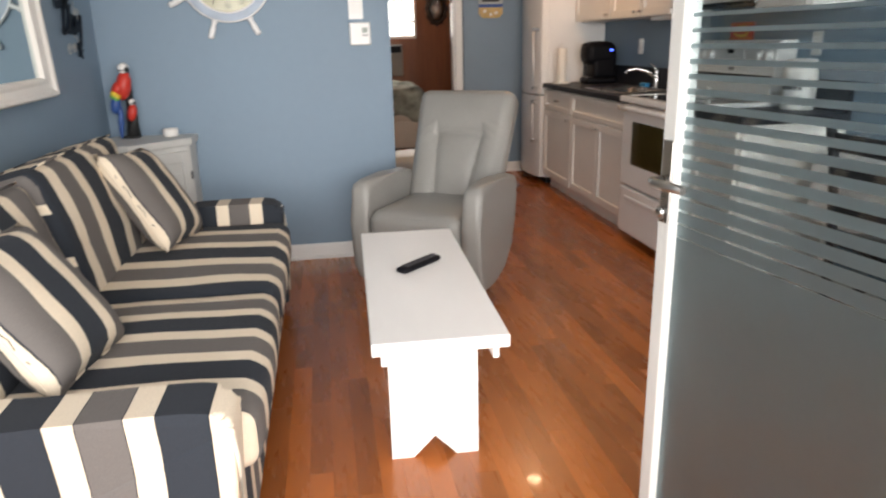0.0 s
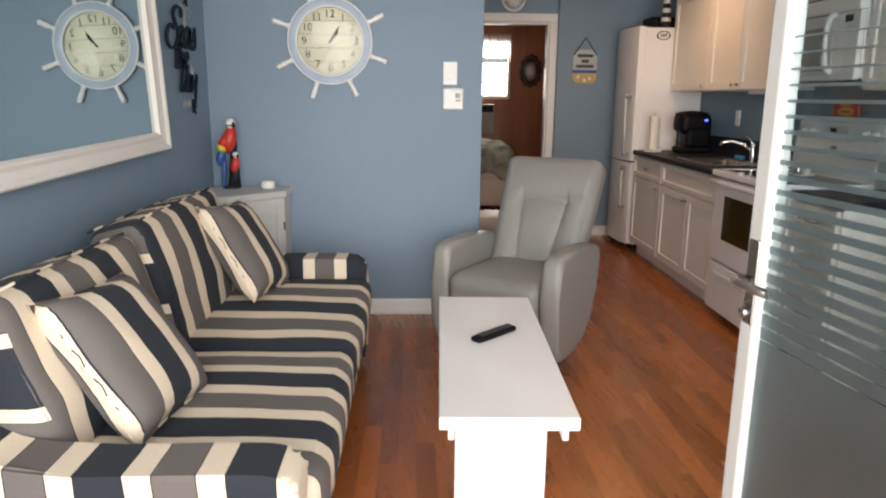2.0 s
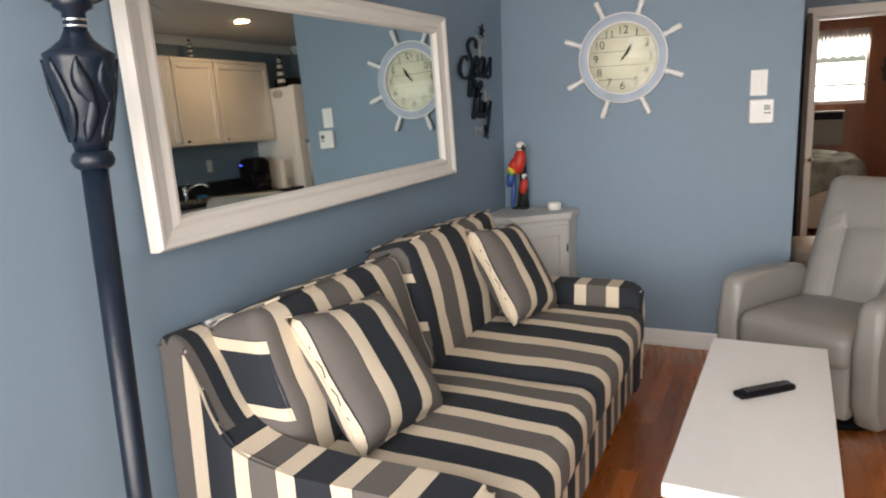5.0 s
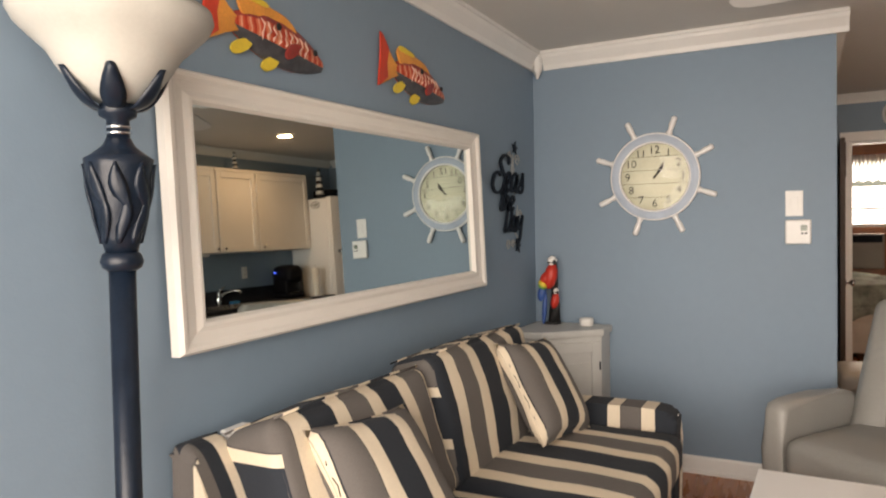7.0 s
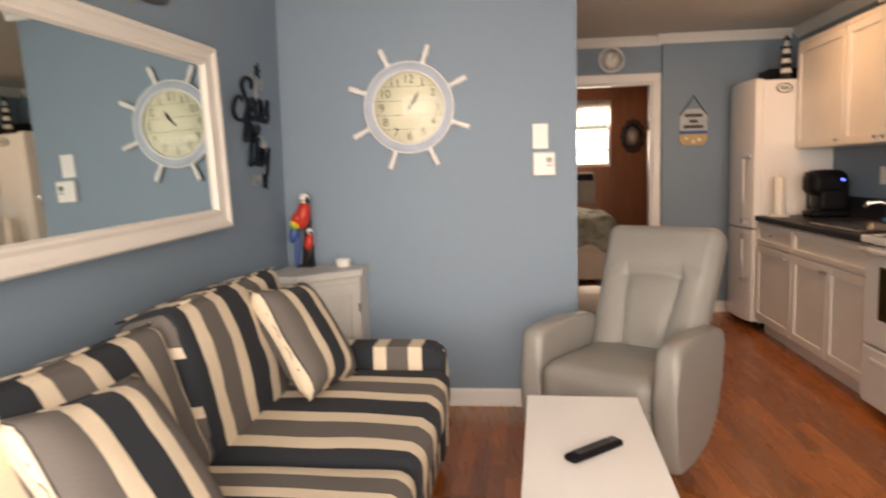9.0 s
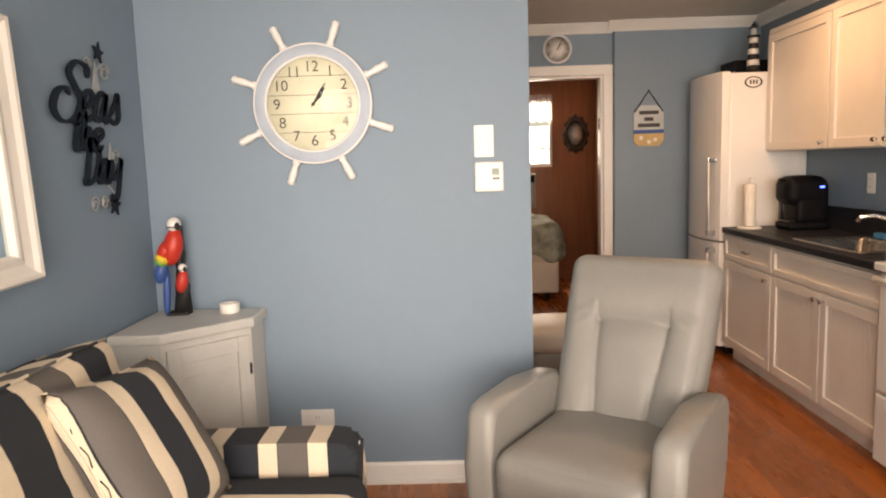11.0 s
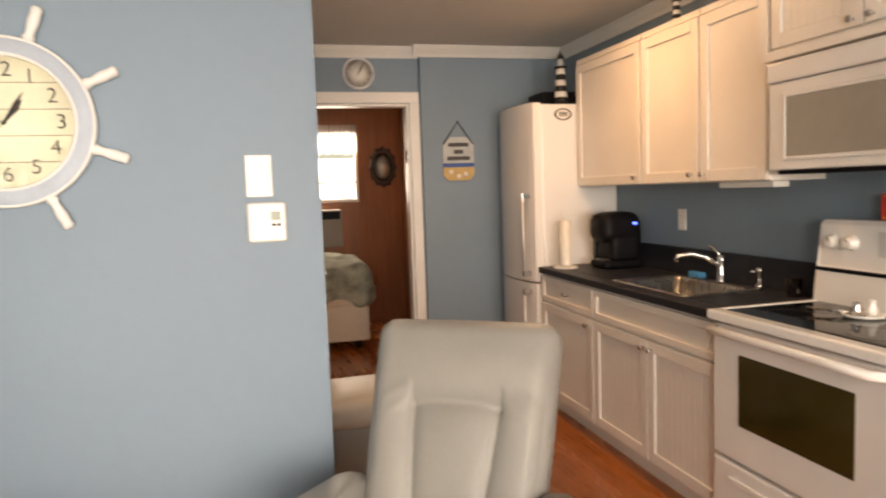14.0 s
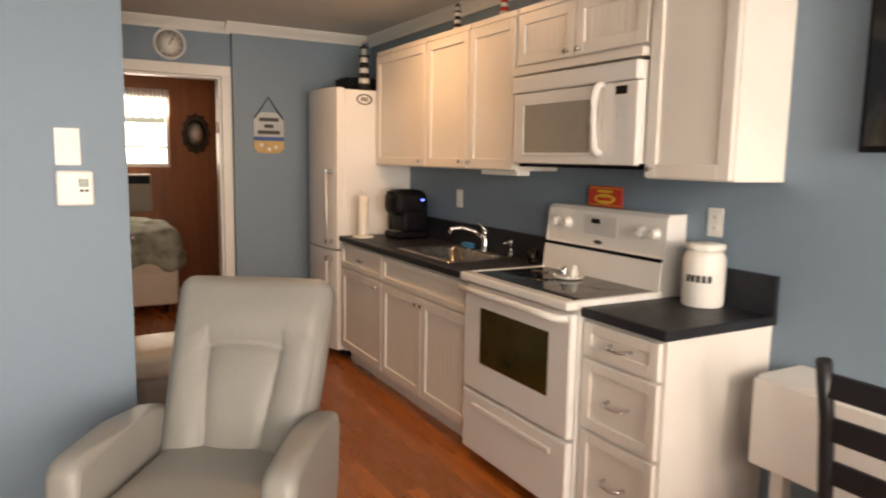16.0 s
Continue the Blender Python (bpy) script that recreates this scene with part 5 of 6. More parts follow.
part("body", box(0.051, 0, 0.06, FD, FW, FH - 0.01, 0.006), APPL, fr)
d1 = part("upper_door", bowed(0.808, FH, 0.05), APPL, fr)
d2 = part("lower_door", bowed(0.07, 0.796, 0.05), APPL, fr)
part("plinth", box(0.06, 0.01, 0.015, FD - 0.02, FW - 0.01, 0.0595), BLACKPL, fr)
for y in (0.05, FW - 0.05):
    part("foot", lathe([(0.02, 0), (0.02, 0.016)], 14, pose(0.09, y, 0)), CHROME, fr)
for d, z0, z1 in ((d1, 0.86, 1.36), (d2, 0.40, 0.74)):
    part("handle", tube([(-0.062, 0.06, z0), (-0.064, 0.06, (z0 + z1) / 2), (-0.062, 0.06, z1)], 0.010, 12), APPL, d)
    for z in (z0, z1):
        part("handle_bracket", box(-0.072, 0.048, z - 0.018, -0.012, 0.072, z + 0.018, 0.004), CHROME, d, "chrome handle bracket")
badge = part("badge", lathe([(0.055, 0), (0.055, 0.002)], 32, pose(0.20, -0.0005, 1.865, 90, 0, 0) @ Matrix.Diagonal((1, 0.62, 1, 1))), WHITEP, fr, "oval black and white sticker")
part("badge_ring", lathe([(0.048, 0.002), (0.055, 0.0035), (0.060, 0.002)], 32, pose(0.20, -0.0005, 1.865, 90, 0, 0) @ Matrix.Diagonal((1, 0.62, 1, 1)), ring=True), INK, badge)
for x in (0.175, 0.195, 0.215):
    part("badge_mark", box(x, -0.0035, 1.852, x + 0.012, -0.0026, 1.880), INK, badge)


def lighthouse(m, h, label, a=INK, b=WHITEP):
    o = thing("lighthouse_model", m, label, "ornament", "lighthouse ornaments")
    part("base", lathe([(0.16 * h, 0), (0.16 * h, 0.05 * h), (0.13 * h, 0.07 * h)], 20), a, o)
    n = 6
    for i in range(n):
        z0, z1 = 0.07 + 0.62 * i / n, 0.07 + 0.62 * (i + 1) / n
        r0, r1 = 0.125 - 0.05 * i / n, 0.125 - 0.05 * (i + 1) / n
        part("band", lathe([(r0 * h, z0 * h), (r1 * h, z1 * h)], 20), b if i % 2 else a, o)
    part("gallery", lathe([(0.075 * h, 0.69 * h), (0.115 * h, 0.70 * h), (0.115 * h, 0.73 * h), (0.06 * h, 0.735 * h)], 20), a, o)
    part("lantern", lathe([(0.055 * h, 0.735 * h), (0.055 * h, 0.86 * h)], 16), GREYWASH, o)
    part("roof", lathe([(0.085 * h, 0.86 * h), (0.045 * h, 0.93 * h), (0.014 * h, 0.96 * h), (0.006 * h, 1.0 * h)], 20), a, o)
    return o


lighthouse(pose(2.30, 6.35, FH - 0.010), 0.36, "black and white striped lighthouse model on the refrigerator")
bx = thing("storage_box", pose(2.34, 6.57, FH - 0.010), "black box on top of the refrigerator", "box")
part("box_shell", box(-0.13, -0.13, 0, 0.13, 0.13, 0.115, 0.006), BLACKPL, bx)

# wall cabinets
UX, UZ0, UZ1 = 2.335, 1.405, 2.190
for y0, y1, kn in ((5.405, 6.165, 5.45), (4.90, 5.40, 4.95), (4.455, 4.895, 4.86)):
    c = cabinet("wall_cabinet", y0, y1, UZ0, UZ1, UX, XR - 0.003, "white wall cabinet with a framed door")
    shaker(c, UX - 0.001, y0 + 0.004, y1 - 0.004, UZ0 + 0.004, UZ1 - 0.03, knob=(kn, UZ0 + 0.04))
    part("cornice", box(UX - 0.012, y0 + 0.001, UZ1 - 0.027, UX - 0.0005, y1 - 0.001, UZ1 + 0.004, 0.003), CAB, c)
c = cabinet("wall_cabinet", 3.565, 4.452, 1.9, UZ1, UX, XR - 0.003, "short white wall cabinet over the microwave")
ym = (3.565 + 4.452) / 2
shaker(c, UX - 0.001, ym + 0.002, 4.44, 1.915, UZ1 - 0.03, bead=True, knob=(ym + 0.04, 1.94))
shaker(c, UX - 0.001, 3.575, ym - 0.002, 1.915, UZ1 - 0.03, bead=True, knob=(ym - 0.04, 1.94))
part("cornice", box(UX - 0.012, 3.566, UZ1 - 0.027, UX - 0.0005, 4.451, UZ1 + 0.004, 0.003), CAB, c)
part("filler", box(UX - 0.05, 3.566, 1.865, XR - 0.004, 4.451, 1.8995, 0.003), CAB, c)
c = cabinet("wall_cabinet", 3.155, 3.560, UZ0 - 0.01, UZ1, UX, XR - 0.003, "white wall cabinet at the end of the row")
shaker(c, UX - 0.001, 3.162, 3.556, UZ0 - 0.006, UZ1 - 0.03, knob=(3.52, UZ0 + 0.03))
lighthouse(pose(2.47, 5.30, UZ1), 0.21, "small dark lighthouse model on the wall cabinets")
lighthouse(pose(2.46, 4.78, UZ1), 0.22, "small red and white lighthouse model on the wall cabinets", RED, WHITEP)
ul = thing("under_cabinet_light", pose(2.40, 4.20, UZ0 - 0.0), "slim white light bar under the wall cabinets", "light")
part("bar", box(-0.05, 0.26, -0.026, 0.03, 0.60, -0.001, 0.004), PLATE, ul)

# microwave over the range
mw = thing("microwave_oven", pose(2.280, 3.572, 1.440), "white over-the-range microwave oven", "microwave")
MW, MH = 0.835, 0.390
part("body", box(0.031, 0, 0.012, XR - 2.280 - 0.004, MW, MH + 0.02, 0.004), APPL, mw)
part("underside", box(0.03, 0.02, -0.012, 0.31, MW - 0.02, 0.0115, 0.003), BLACKPL, mw, "dark grease filter underside")
md = part("door", box(0, 0.205, 0.004, 0.030, MW - 0.002, MH - 0.055, 0.008, 3), APPL, mw)
part("window", box(-0.0015, 0.265, 0.055, 0.003, MW - 0.095, MH - 0.115, 0.001, 1), mat("microwave_window", (0.36, 0.34, 0.30), 0.16, var=0.05, scale=20), md, "grey dotted door window")
bm = bmesh.new()
for a in ((-0.006, 0.250, 0.040, 0.0, 0.2645, MH - 0.100), (-0.006, MW - 0.0945, 0.040, 0.0, MW - 0.078, MH - 0.100), (-0.006, 0.265, 0.040, 0.0, MW - 0.095, 0.0545), (-0.006, 0.265, MH - 0.1145, 0.0, MW - 0.095, MH - 0.100)):
    add_box(bm, *a, 0.002, 1)
part("window_surround", bm, APPL, md)
part("handle", tube([(0.0, 0.202, 0.050), (-0.022, 0.202, 0.056), (-0.036, 0.202, 0.075), (-0.043, 0.202, 0.12), (-0.045, 0.202, 0.19), (-0.043, 0.202, 0.26), (-0.036, 0.202, 0.305), (-0.022, 0.202, 0.324), (0.0, 0.202, 0.330)], 0.016, 12), APPL, md)
cp = part("control_panel", box(0, 0.002, 0.004, 0.030, 0.203, MH - 0.055, 0.006, 3), APPL, mw)
part("display", box(-0.001, 0.06, 0.285, 0.002, 0.125, 0.318), BLACKPL, cp, "dark display")
FAINT = mat("faint_grey_print", (0.755, 0.745, 0.725), 0.5)
for i in range(6):
    for j in range(3):
        part("key", box(-0.0008, 0.045 + j * 0.034, 0.05 + i * 0.035, 0.002, 0.070 + j * 0.034, 0.070 + i * 0.035), FAINT, cp)
part("vent_grille", box(-0.012, 0.0, MH - 0.053, 0.032, MW, MH + 0.022, 0.008, 2), APPL, mw)
part("logo", box(-0.0008, 0.50, 0.018, 0.002, 0.56, 0.028), FAINT, md)

# range
rg = thing("electric_range", pose(2.0, S0, 0), "white electric range with a black glass cooktop", "stove")
RW, RZ = S1 - S0, 0.930
part("body", box(0.03, 0.001, 0.06, XR - 2.0 - 0.003, RW - 0.001, RZ - 0.04), APPL, rg)
for y in (0.06, RW - 0.06):
    for x in (0.1, 0.55):
        part("foot", lathe([(0.018, 0), (0.018, 0.06)], 12, pose(x, y, 0)), BLACKPL, rg)
bm = box(-0.035, 0.0, RZ - 0.038, 0.025, RW, RZ, 0.010, 3)
add_box(bm, 0.0255, 0.0, RZ - 0.038, 0.465, 0.028, RZ, 0.004, 1)
add_box(bm, 0.0255, RW - 0.028, RZ - 0.038, 0.465, RW, RZ, 0.004, 1)
part("cooktop_rim", bm, APPL, rg)
ctg = part("cooktop_glass", box(0.0255, 0.0285, RZ - 0.03, 0.465, RW - 0.0285, RZ - 0.003), BLACKGLASS, rg)
for x, y, r in ((0.17, 0.20, 0.105), (0.17, 0.60, 0.08), (0.36, 0.20, 0.08), (0.36, 0.60, 0.10)):
    part("burner_ring", lathe([(r - 0.002, RZ - 0.003), (r - 0.002, RZ - 0.0024), (r, RZ - 0.0024), (r, RZ - 0.003)], 48, pose(x, y, 0), ring=True), KEY, ctg)
od = part("oven_door", box(-0.008, 0.004, 0.375, 0.029, RW - 0.004, RZ - 0.052, 0.010, 3), APPL, rg)
part("oven_window", box(-0.0105, 0.135, 0.515, 0.002, RW - 0.150, 0.782, 0.003, 1), OVENGLASS, od, "dark oven window")
part("handle", tube([(-0.008, 0.03, 0.856), (-0.050, 0.045, 0.860), (-0.055, 0.2, 0.862), (-0.055, RW - 0.2, 0.862), (-0.050, RW - 0.045, 0.860), (-0.008, RW - 0.03, 0.856)], [0.016] * 6, 12), APPL, od)
sd = part("storage_drawer", box(-0.008, 0.004, 0.065, 0.029, RW - 0.004, 0.362, 0.010, 3), APPL, rg)
part("drawer_grip", box(-0.018, 0.10, 0.285, -0.007, RW - 0.10, 0.312, 0.006, 2), APPL, sd)
bg = part("backguard", extrude([(0.450, RZ - 0.03), (0.465, 1.044), (0.480, 1.069), (0.487, 1.229), (0.505, 1.246), (0.600, 1.246), (0.600, RZ - 0.03)], 0.012, RW, 0.006, 2, "XZ"), APPL, rg)
part("shadow_gap", box(0.463, 0.016, 1.048, 0.475, RW - 0.006, 1.062), BLACKPL, bg)
for y in (0.075, 0.15, 0.640, 0.725):
    k = part("knob", lathe([(0.030, 0), (0.028, 0.006), (0.024, 0.010), (0.021, 0.028), (0.017, 0.031)], 24, pose(0.486, y, 1.162, 0, -92, 0)), APPL, bg)
    part("knob_mark", box(0.4535, y - 0.0015, 1.166, 0.4550, y + 0.0015, 1.181), INK, k)
part("control_display", box(0.4805, 0.30, 1.119, 0.4835, 0.52, 1.209, 0.001, 1), mat("pale_grey_panel", (0.62, 0.61, 0.60), 0.35), bg)
part("clock_display", box(0.478, 0.41, 1.174, 0.482, 0.465, 1.196), BLACKPL, bg, "black clock display")
part("logo", lathe([(0.028, 0), (0.027, 0.003)], 24, pose(0.4805, RW / 2 + 0.02, 1.089, 0, -92, 0) @ Matrix.Diagonal((0.35, 1, 1, 1))), KEY, bg)

sr = thing("spoon_rest", pose(2.33, 4.0, RZ - 0.003), "spoon rest with salt and pepper shakers on the cooktop", "spoon rest")
part("dish", lathe([(0.045, 0), (0.062, 0.004), (0.070, 0.014), (0.066, 0.014), (0.055, 0.007), (0.001, 0.006)], 28), WHITEP, sr)
part("spoon_handle", tube([(0.0, 0.02, 0.014), (-0.06, 0.09, 0.018), (-0.10, 0.15, 0.02)], [0.012, 0.006, 0.005]), STEEL, sr)
part("shaker", lathe([(0.018, 0.0065), (0.020, 0.03), (0.012, 0.05), (0.014, 0.058), (0.004, 0.064)], 18, pose(0.015, -0.018, 0)), WHITEP, sr)
part("shaker", lathe([(0.016, 0.0065), (0.018, 0.025), (0.011, 0.042), (0.012, 0.05), (0.004, 0.055)], 18, pose(-0.018, 0.012, 0)), CHROME, sr)
rs = thing("red_tin_sign", pose(2.555, 4.03, 1.2465), "small red tin sign with yellow lettering on the range", "sign")
part("plate", box(-0.004, -0.115, 0, 0.004, 0.115, 0.098, 0.002, 1), RED, rs)
part("border", box(-0.0052, -0.105, 0.008, -0.0042, 0.105, 0.011), YELLOW, rs)
part("border", box(-0.0052, -0.105, 0.087, -0.0042, 0.105, 0.090), YELLOW, rs)
part("lettering_bar", box(-0.0052, -0.05, 0.068, -0.0042, 0.05, 0.079), YELLOW, rs)
part("emblem", lathe([(0.07, 0), (0.068, 0.001)], 32, pose(-0.0042, 0, 0.038, 0, -90, 0) @ Matrix.Diagonal((0.33, 1, 1, 1))), YELLOW, rs)
part("emblem_bar", box(-0.0058, -0.05, 0.030, -0.0053, 0.05, 0.046), RED, rs)
cn = thing("kitchen_canister", pose(2.495, 3.390, CT) @ Matrix.Diagonal((0.86, 0.86, 0.98, 1)), "white ceramic lidded jar with dark lettering", "canister")
part("jar", lathe([(0.085, 0), (0.092, 0.008), (0.093, 0.19), (0.082, 0.212), (0.074, 0.222)], 40), WHITEP, cn)
part("lid", lathe([(0.080, 0.222), (0.086, 0.228), (0.086, 0.246), (0.06, 0.252), (0.02, 0.254)], 40), WHITEP, cn)
for i in range(5):
    a = radians(180 + 26 + (i - 2) * 15)
    part("letter_bar", box(-0.008, -0.0015, -0.014, 0.008, 0.0015, 0.014, 0, 1, pose(0.0935 * math.cos(a), 0.0935 * math.sin(a), 0.115, 0, 0, math.degrees(a) + 90)), INK, cn)

# ---- table, chair and television by the east wall ----
dt = thing("drop_leaf_table", pose(2.37, 2.10, 0), "cream drop-leaf table against the wall, its leaf hanging", "table")
part("tabletop", box(0.0, 0.0, 0.728, XR - 2.37 - 0.004, 0.93, 0.752, 0.004), WHITEWOOD, dt)
part("drop_leaf", box(-0.024, 0.0, 0.440, -0.003, 0.93, 0.742, 0.004), WHITEWOOD, dt)
part("apron", box(0.05, 0.06, 0.62, 0.30, 0.87, 0.7275, 0.002), WHITEWOOD, dt)
for x in (0.03, 0.26):
    for y in (0.05, 0.83):
        part("leg", box(x, y, 0, x + 0.05, y + 0.05, 0.7275, 0.004), WHITEWOOD, dt)
BLACKW = mat("black_painted_wood", (0.014, 0.015, 0.019), 0.38, var=0.3, scale=8)
ch = thing("ladder_back_chair", pose(2.18, 2.47, 0, 0, 0, 0), "black painted ladder-back wooden chair at the drop-leaf table", "chair")
part("seat", soft_box(0.42, 0.42, 0.035, 0.014, (0, 0, 0.003), 8, 0, pose(0.21, 0, 0.445)), BLACKW, ch)
for y in (-0.19, 0.19):
    part("back_post", tube([(0.02, y, 0), (0.015, y, 0.44), (-0.02, y, 0.75), (-0.06, y, 0.93)], 0.021, 10), BLACKW, ch)
    part("front_leg", tube([(0.39, y, 0), (0.39, y, 0.43)], 0.019, 10), BLACKW, ch)
for z, x in ((0.86, -0.045), (0.73, -0.017), (0.60, 0.0)):
    part("slat", box(x - 0.008, -0.175, z - 0.035, x + 0.008, 0.175, z + 0.035, 0.004), BLACKW, ch)
for y in (-0.19, 0.19):
    part("stretcher", tube([(0.02, y, 0.2), (0.39, y, 0.2)], 0.012), BLACKW, ch)
tv = thing("television", pose(XR - 0.002, 2.40, 1.50), "black flat television on the wall", "television")
part("case", box(-0.075, -0.46, 0, -0.030, 0.46, 0.53, 0.006), BLACKPL, tv)
part("screen", box(-0.0765, -0.445, 0.02, -0.0755, 0.445, 0.515), BLACKGLASS, tv)
part("bracket", box(-0.0295, -0.1, 0.15, 0, 0.1, 0.38), BLACKPL, tv)

# ---- hall ----
wc = thing("wall_clock", pose(1.06, YB1 - 0.001, 2.245, 90, 0, 0), "round white wall clock above the bedroom doorway", "clock")
part("case", lathe([(0.112, 0), (0.114, 0.02), (0.106, 0.032), (0.098, 0.030), (0.096, 0.018), (0.001, 0.018)], 44), mat("pale_grey_plastic", (0.74, 0.75, 0.76), 0.35), wc)
part("face", lathe([(0.095, 0.0185), (0.001, 0.0186)], 44), WHITEP, wc)
for h in range(12):
    a = h * math.pi / 6
    part("hour_mark", box(-0.002, 0.072, 0.0188, 0.002, 0.086, 0.0200, 0, 1, pose(0, 0, 0, 0, 0, math.degrees(a))), KEY, wc)
part("hand", box(-0.003, -0.01, 0.0205, 0.003, 0.05, 0.0215, 0, 1, pose(0, 0, 0, 0, 0, -32)), KEY, wc)
part("hand", box(-0.002, -0.01, 0.0220, 0.002, 0.07, 0.0230, 0, 1, pose(0, 0, 0, 0, 0, -25)), KEY, wc)

ws = thing("beach_wall_sign", pose(1.750, YB2 - 0.002, 1.640, 90, 0, 0), "hanging wooden beach sign, grey boards above painted sand", "wall sign")
part("board", extrude([(-0.115, -0.035), (-0.115, 0.10), (-0.06, 0.15), (0.06, 0.15), (0.115, 0.10), (0.115, -0.035)], 0.002, 0.014, 0, 1, "XY"), GREYWASH, ws)
part("sea_band", box(-0.115, -0.065, 0.002, 0.115, -0.036, 0.0142), BLUEP, ws)
part("sand_board", extrude([(-0.115, -0.066), (0.115, -0.066), (0.115, -0.12), (0.08, -0.16), (-0.08, -0.16), (-0.115, -0.12)], 0.002, 0.0145, 0, 1, "XY"), SAND, ws)
for y, w in ((0.095, 0.075), (0.045, 0.035), (-0.002, 0.085)):
    part("lettering_bar", box(-w, y - 0.014, 0.0142, w, y + 0.014, 0.0158), KEY, ws)
for x, y in ((-0.06, -0.10), (0.05, -0.115), (0.0, -0.13)):
    part("shell", lathe([(0.016, 0), (0.012, 0.004)], 10, pose(x, y, 0.0146)), WHITEP, ws)
part("cord", tube([(-0.11, 0.10, 0.012), (0, 0.262, 0.010), (0.11, 0.10, 0.012)], 0.006, 6), KEY, ws, "dark hanging cord")
part("nail", lathe([(0.006, 0), (0.006, 0.014)], 10, pose(0, 0.262, 0)), IRON, ws)

ot = thing("ottoman", pose(0.80, 5.48, 0, 0, 0, 3), "light grey leather footstool with a pale top in the hall", "footstool")
part("cushion", soft_box(0.46, 0.46, 0.14, 0.05, (0, 0, 0.02), 12, 0, pose(0, 0, 0.38)), mat("pale_taupe_leather", (0.52, 0.49, 0.44), 0.45, bump=0.2), ot)
part("frame", soft_box(0.40, 0.40, 0.24, 0.03, (0, 0, 0), 8, 0, pose(0, 0, 0.195)), LEATHER, ot)
part("base", lathe([(0.20, 0), (0.20, 0.025), (0.05, 0.04), (0.05, 0.08)], 28), BLACKPL, ot)
hk = thing("iron_wall_hook", pose(XE + 0.001, 6.55, 1.55), "black wrought iron ornament on the hall wall", "wall ornament")
part("bar", tube([(0.03, 0, 0.42), (0.03, 0.01, 0.1), (0.03, 0, -0.2)], 0.008), IRON, hk)
for z in (0.38, 0.15, -0.1):
    part("scroll", tube([(0.0, 0, z), (0.05, 0.0, z + 0.02), (0.07, 0.02, z - 0.03), (0.03, 0.02, z - 0.06)], 0.006), IRON, hk)

# ---- bedroom ----
bd = thing("door_3", pose(0.640, 6.955, 0.008, 0, 0, -91.0), "dark bedroom door standing wide open into the passage", "door", kind="structure")
part("leaf", box(0, 0, 0, 0.64, 0.034, 2.0, 0.003), BROWNWOOD, bd)
part("knob", lathe([(0.026, 0), (0.026, 0.004), (0.010, 0.008), (0.010, 0.030), (0.024, 0.040), (0.026, 0.052), (0.018, 0.062), (0.004, 0.064)], 22, pose(0.585, 0.034, 0.915, -90, 0, 0)), CHROME, bd, "bright metal door knob")
part("hook", box(0.36, 0.0345, 1.72, 0.385, 0.045, 1.99, 0.003), IRON, bd, "dark over-door hook")
bed = thing("bed", pose(0.25, 8.85, 0), "bed with a green-grey patterned quilt and cream skirt", "bed")
part("skirt", box(-1.55, -0.60, 0.08, 1.0, 0.62, 0.40, 0.02), LINEN, bed, "cream bed skirt")
part("mattress", soft_box(2.5, 1.22, 0.24, 0.06, (0, 0, 0.01), 10, 0, pose(-0.27, 0.01, 0.49)), LINEN, bed)
bm = soft_box(2.62, 1.30, 0.40, 0.12, (0.0, 0, 0.05), 44, 0.02, pose(-0.25, 0.01, 0.57))
for v in bm.verts:
    w = noise.noise(v.co * 3.1) + 0.6 * noise.noise(v.co * 7.3)
    v.co.z += 0.045 * w
    if v.co.z < 0.56:
        v.co.x += 0.04 * math.sin(v.co.y * 13 + 2 * w)
        v.co.y += 0.03 * math.sin(v.co.x * 11)
part("quilt", bm, QUILT, bed, "", True)
for x in (-1.4, 0.9):
    for y in (-0.5, 0.5):
        part("leg", lathe([(0.02, 0), (0.025, 0.08)], 12, pose(x, y, 0)), BLACKPL, bed)
ac = thing("air_conditioner", pose(0.98, BY1 - 0.001, 0.86), "grey-brown wall air conditioner below the window", "air conditioner")
GREIGE = mat("greige_plastic", (0.30, 0.26, 0.21), 0.5, var=0.08)
part("case", box(-0.24, -0.20, 0, 0.19, 0, 0.39, 0.012), GREIGE, ac)
for i in range(11):
    part("louvre", box(-0.22, -0.208, 0.03 + i * 0.022, 0.10, -0.2005, 0.042 + i * 0.022, 0.002, 1), GREIGE, ac)
part("outlet_grille", box(-0.22, -0.206, 0.29, 0.17, -0.2005, 0.37, 0.002), BLACKPL, ac)
bmi = thing("round_mirror", pose(1.655, BY1 - 0.001, 1.685, 90, 0, 0) @ Matrix.Diagonal((0.76, 1.08, 1, 1)), "oval mirror in a dark ornate frame", "mirror")
part("frame", lathe([(0.125, 0.004), (0.135, 0.03), (0.16, 0.036), (0.185, 0.02), (0.19, 0.002)], 40, ring=True), BROWNWOOD, bmi)
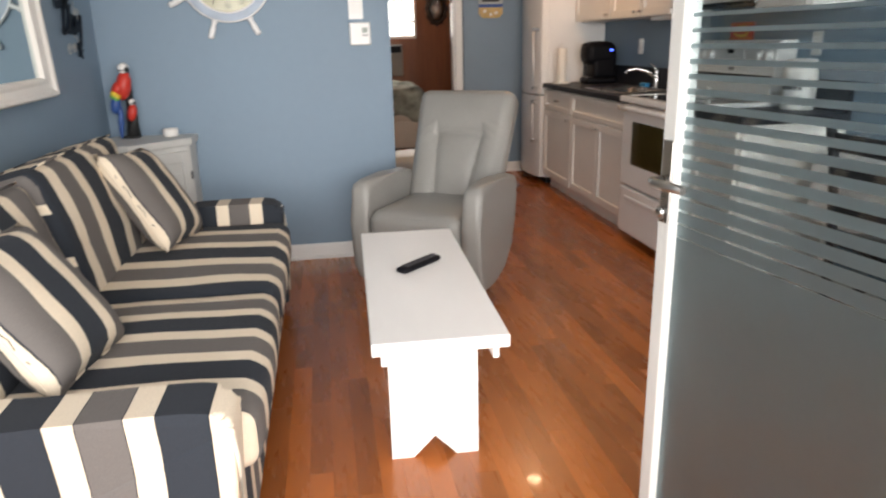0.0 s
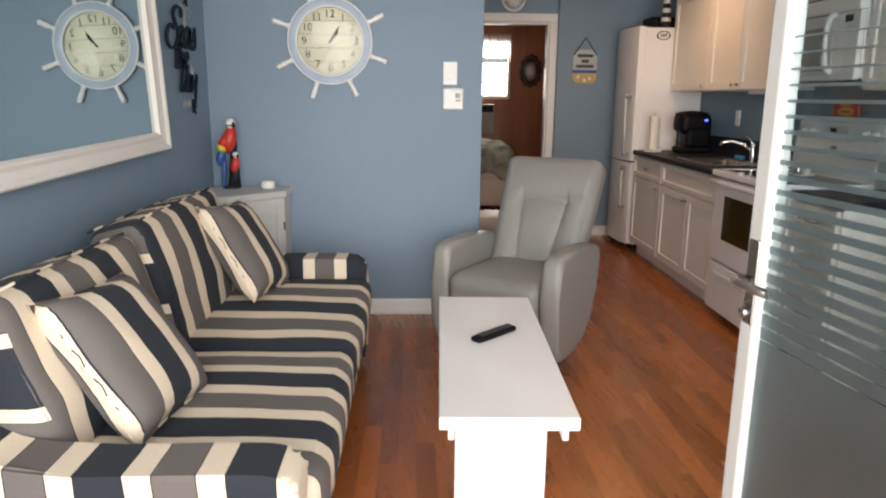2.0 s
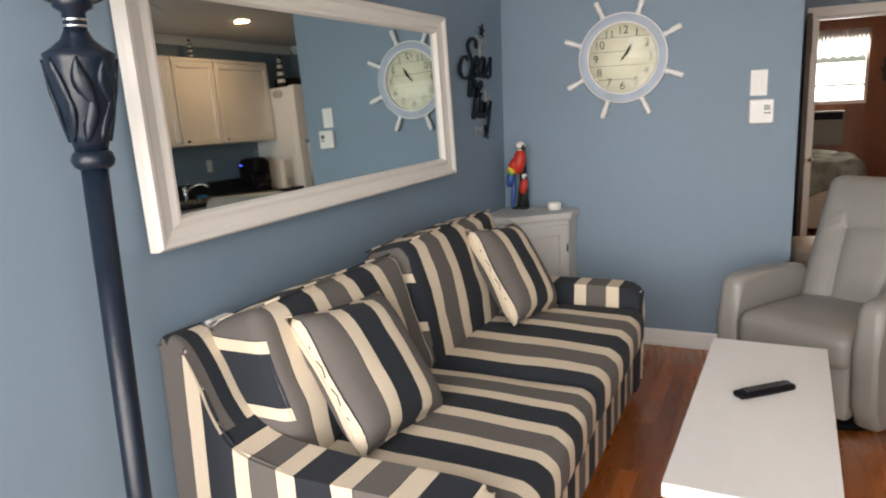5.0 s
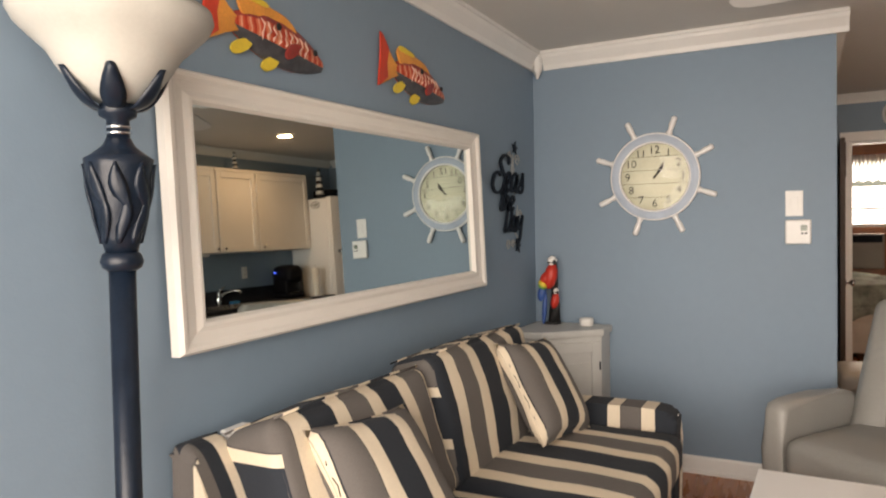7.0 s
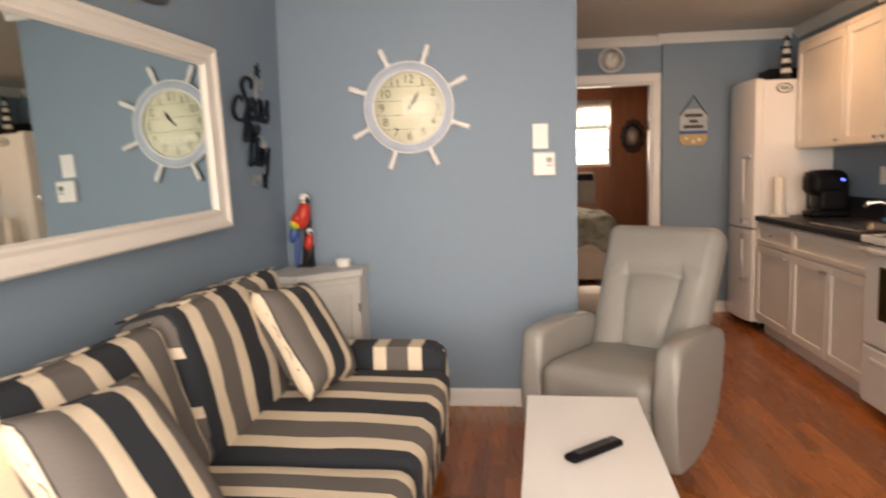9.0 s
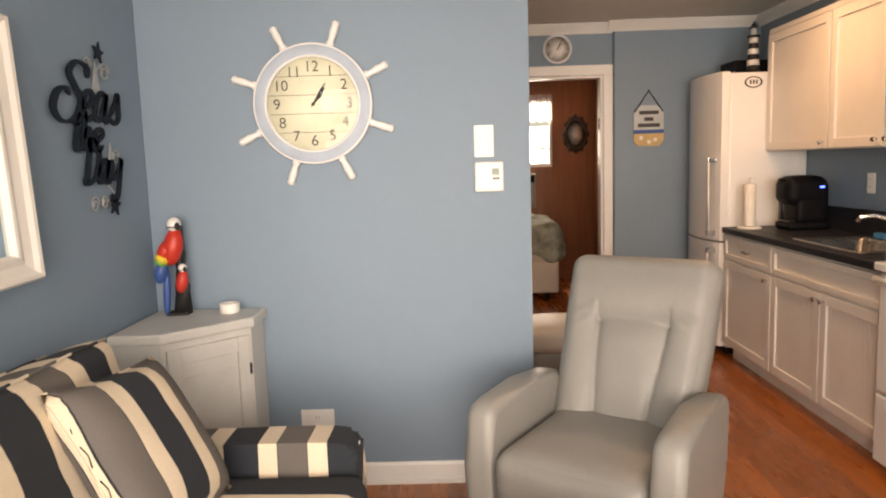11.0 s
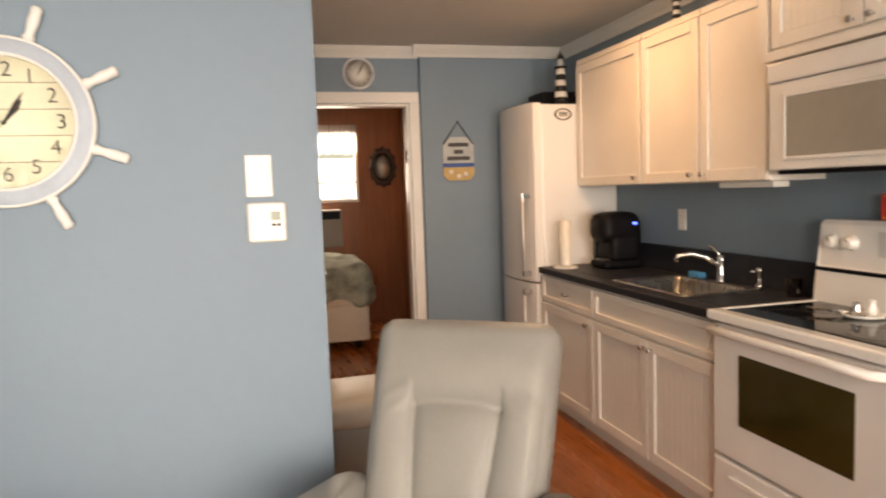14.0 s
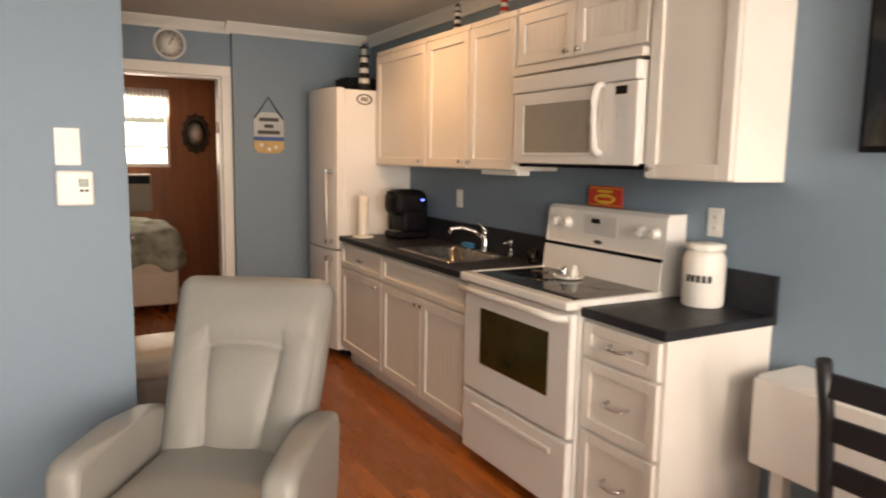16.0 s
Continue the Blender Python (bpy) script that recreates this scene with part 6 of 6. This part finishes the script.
for k in range(12):
    a = 2 * math.pi * k / 12
    part("knob", lathe([(0.02, 0.002), (0.022, 0.02), (0.008, 0.03)], 12, pose(0.186 * math.cos(a), 0.186 * math.sin(a), 0)), BROWNWOOD, bmi)
# pale rough glass: the bright beige reflection is put into its colour
part("mirror_glass", lathe([(0.126, 0.006), (0.001, 0.007)], 40), mat("pale_reflection_mirror", (0.74, 0.72, 0.68), 0.35, metal=0.25, var=0.25, scale=6), bmi)

# ---- oak strip floor, the pieces last ----
floor = thing("floor", pose(0, 0, 0), "reddish oak strip floor with a satin finish", "floor", kind="structure")
rnd = random.Random(4)
PW = 0.072
shared = {}


def plank_mesh(length):
    key = round(length / 0.15)
    if key not in shared:
        ob_me = bpy.data.meshes.new("plank")
        g = box(0.00015, 0.00015, -0.012, PW - 0.00015, key * 0.15 - 0.0003, 0.0)
        for f in g.faces:
            f.normal_update()
        bmesh.ops.recalc_face_normals(g, faces=g.faces)
        g.to_mesh(ob_me)
        g.free()
        ob_me.materials.append(OAK)
        shared[key] = ob_me
    return shared[key], key * 0.15


verts, faces = [], []
count = 0
x = XL
while x < XR - 0.01:
    y = YF - 0.12 - rnd.random() * 0.6
    while y < BY1:
        me, ln = plank_mesh(0.45 + 0.15 * rnd.randint(0, 6))
        near = -0.25 < x < 1.75 and 1.0 < y < 4.6 and count < 300
        if near:
            p = new("plank", me)
            p.parent = floor
            p.matrix_local = pose(x, y, 0)
            count += 1
        else:
            o = len(verts)
            a, b, c, d = x + 0.00015, min(x + PW - 0.00015, XR + 0.1), max(y, YF - 0.119), min(y + ln - 0.0003, BY1 + 0.1)
            verts += [(a, c, -0.012), (b, c, -0.012), (b, d, -0.012), (a, d, -0.012), (a, c, 0), (b, c, 0), (b, d, 0), (a, d, 0)]
            faces += [tuple(o + k for k in q) for q in ((4, 5, 6, 7), (0, 1, 5, 4), (1, 2, 6, 5), (2, 3, 7, 6), (3, 0, 4, 7))]
        y += ln
    x += PW
me = bpy.data.meshes.new("planks")
me.from_pydata(verts, [], faces)
me.materials.append(OAK)
rest = new("planks", me)
rest.parent = floor
tagged(rest, "further reddish oak strips", kind="stuff")
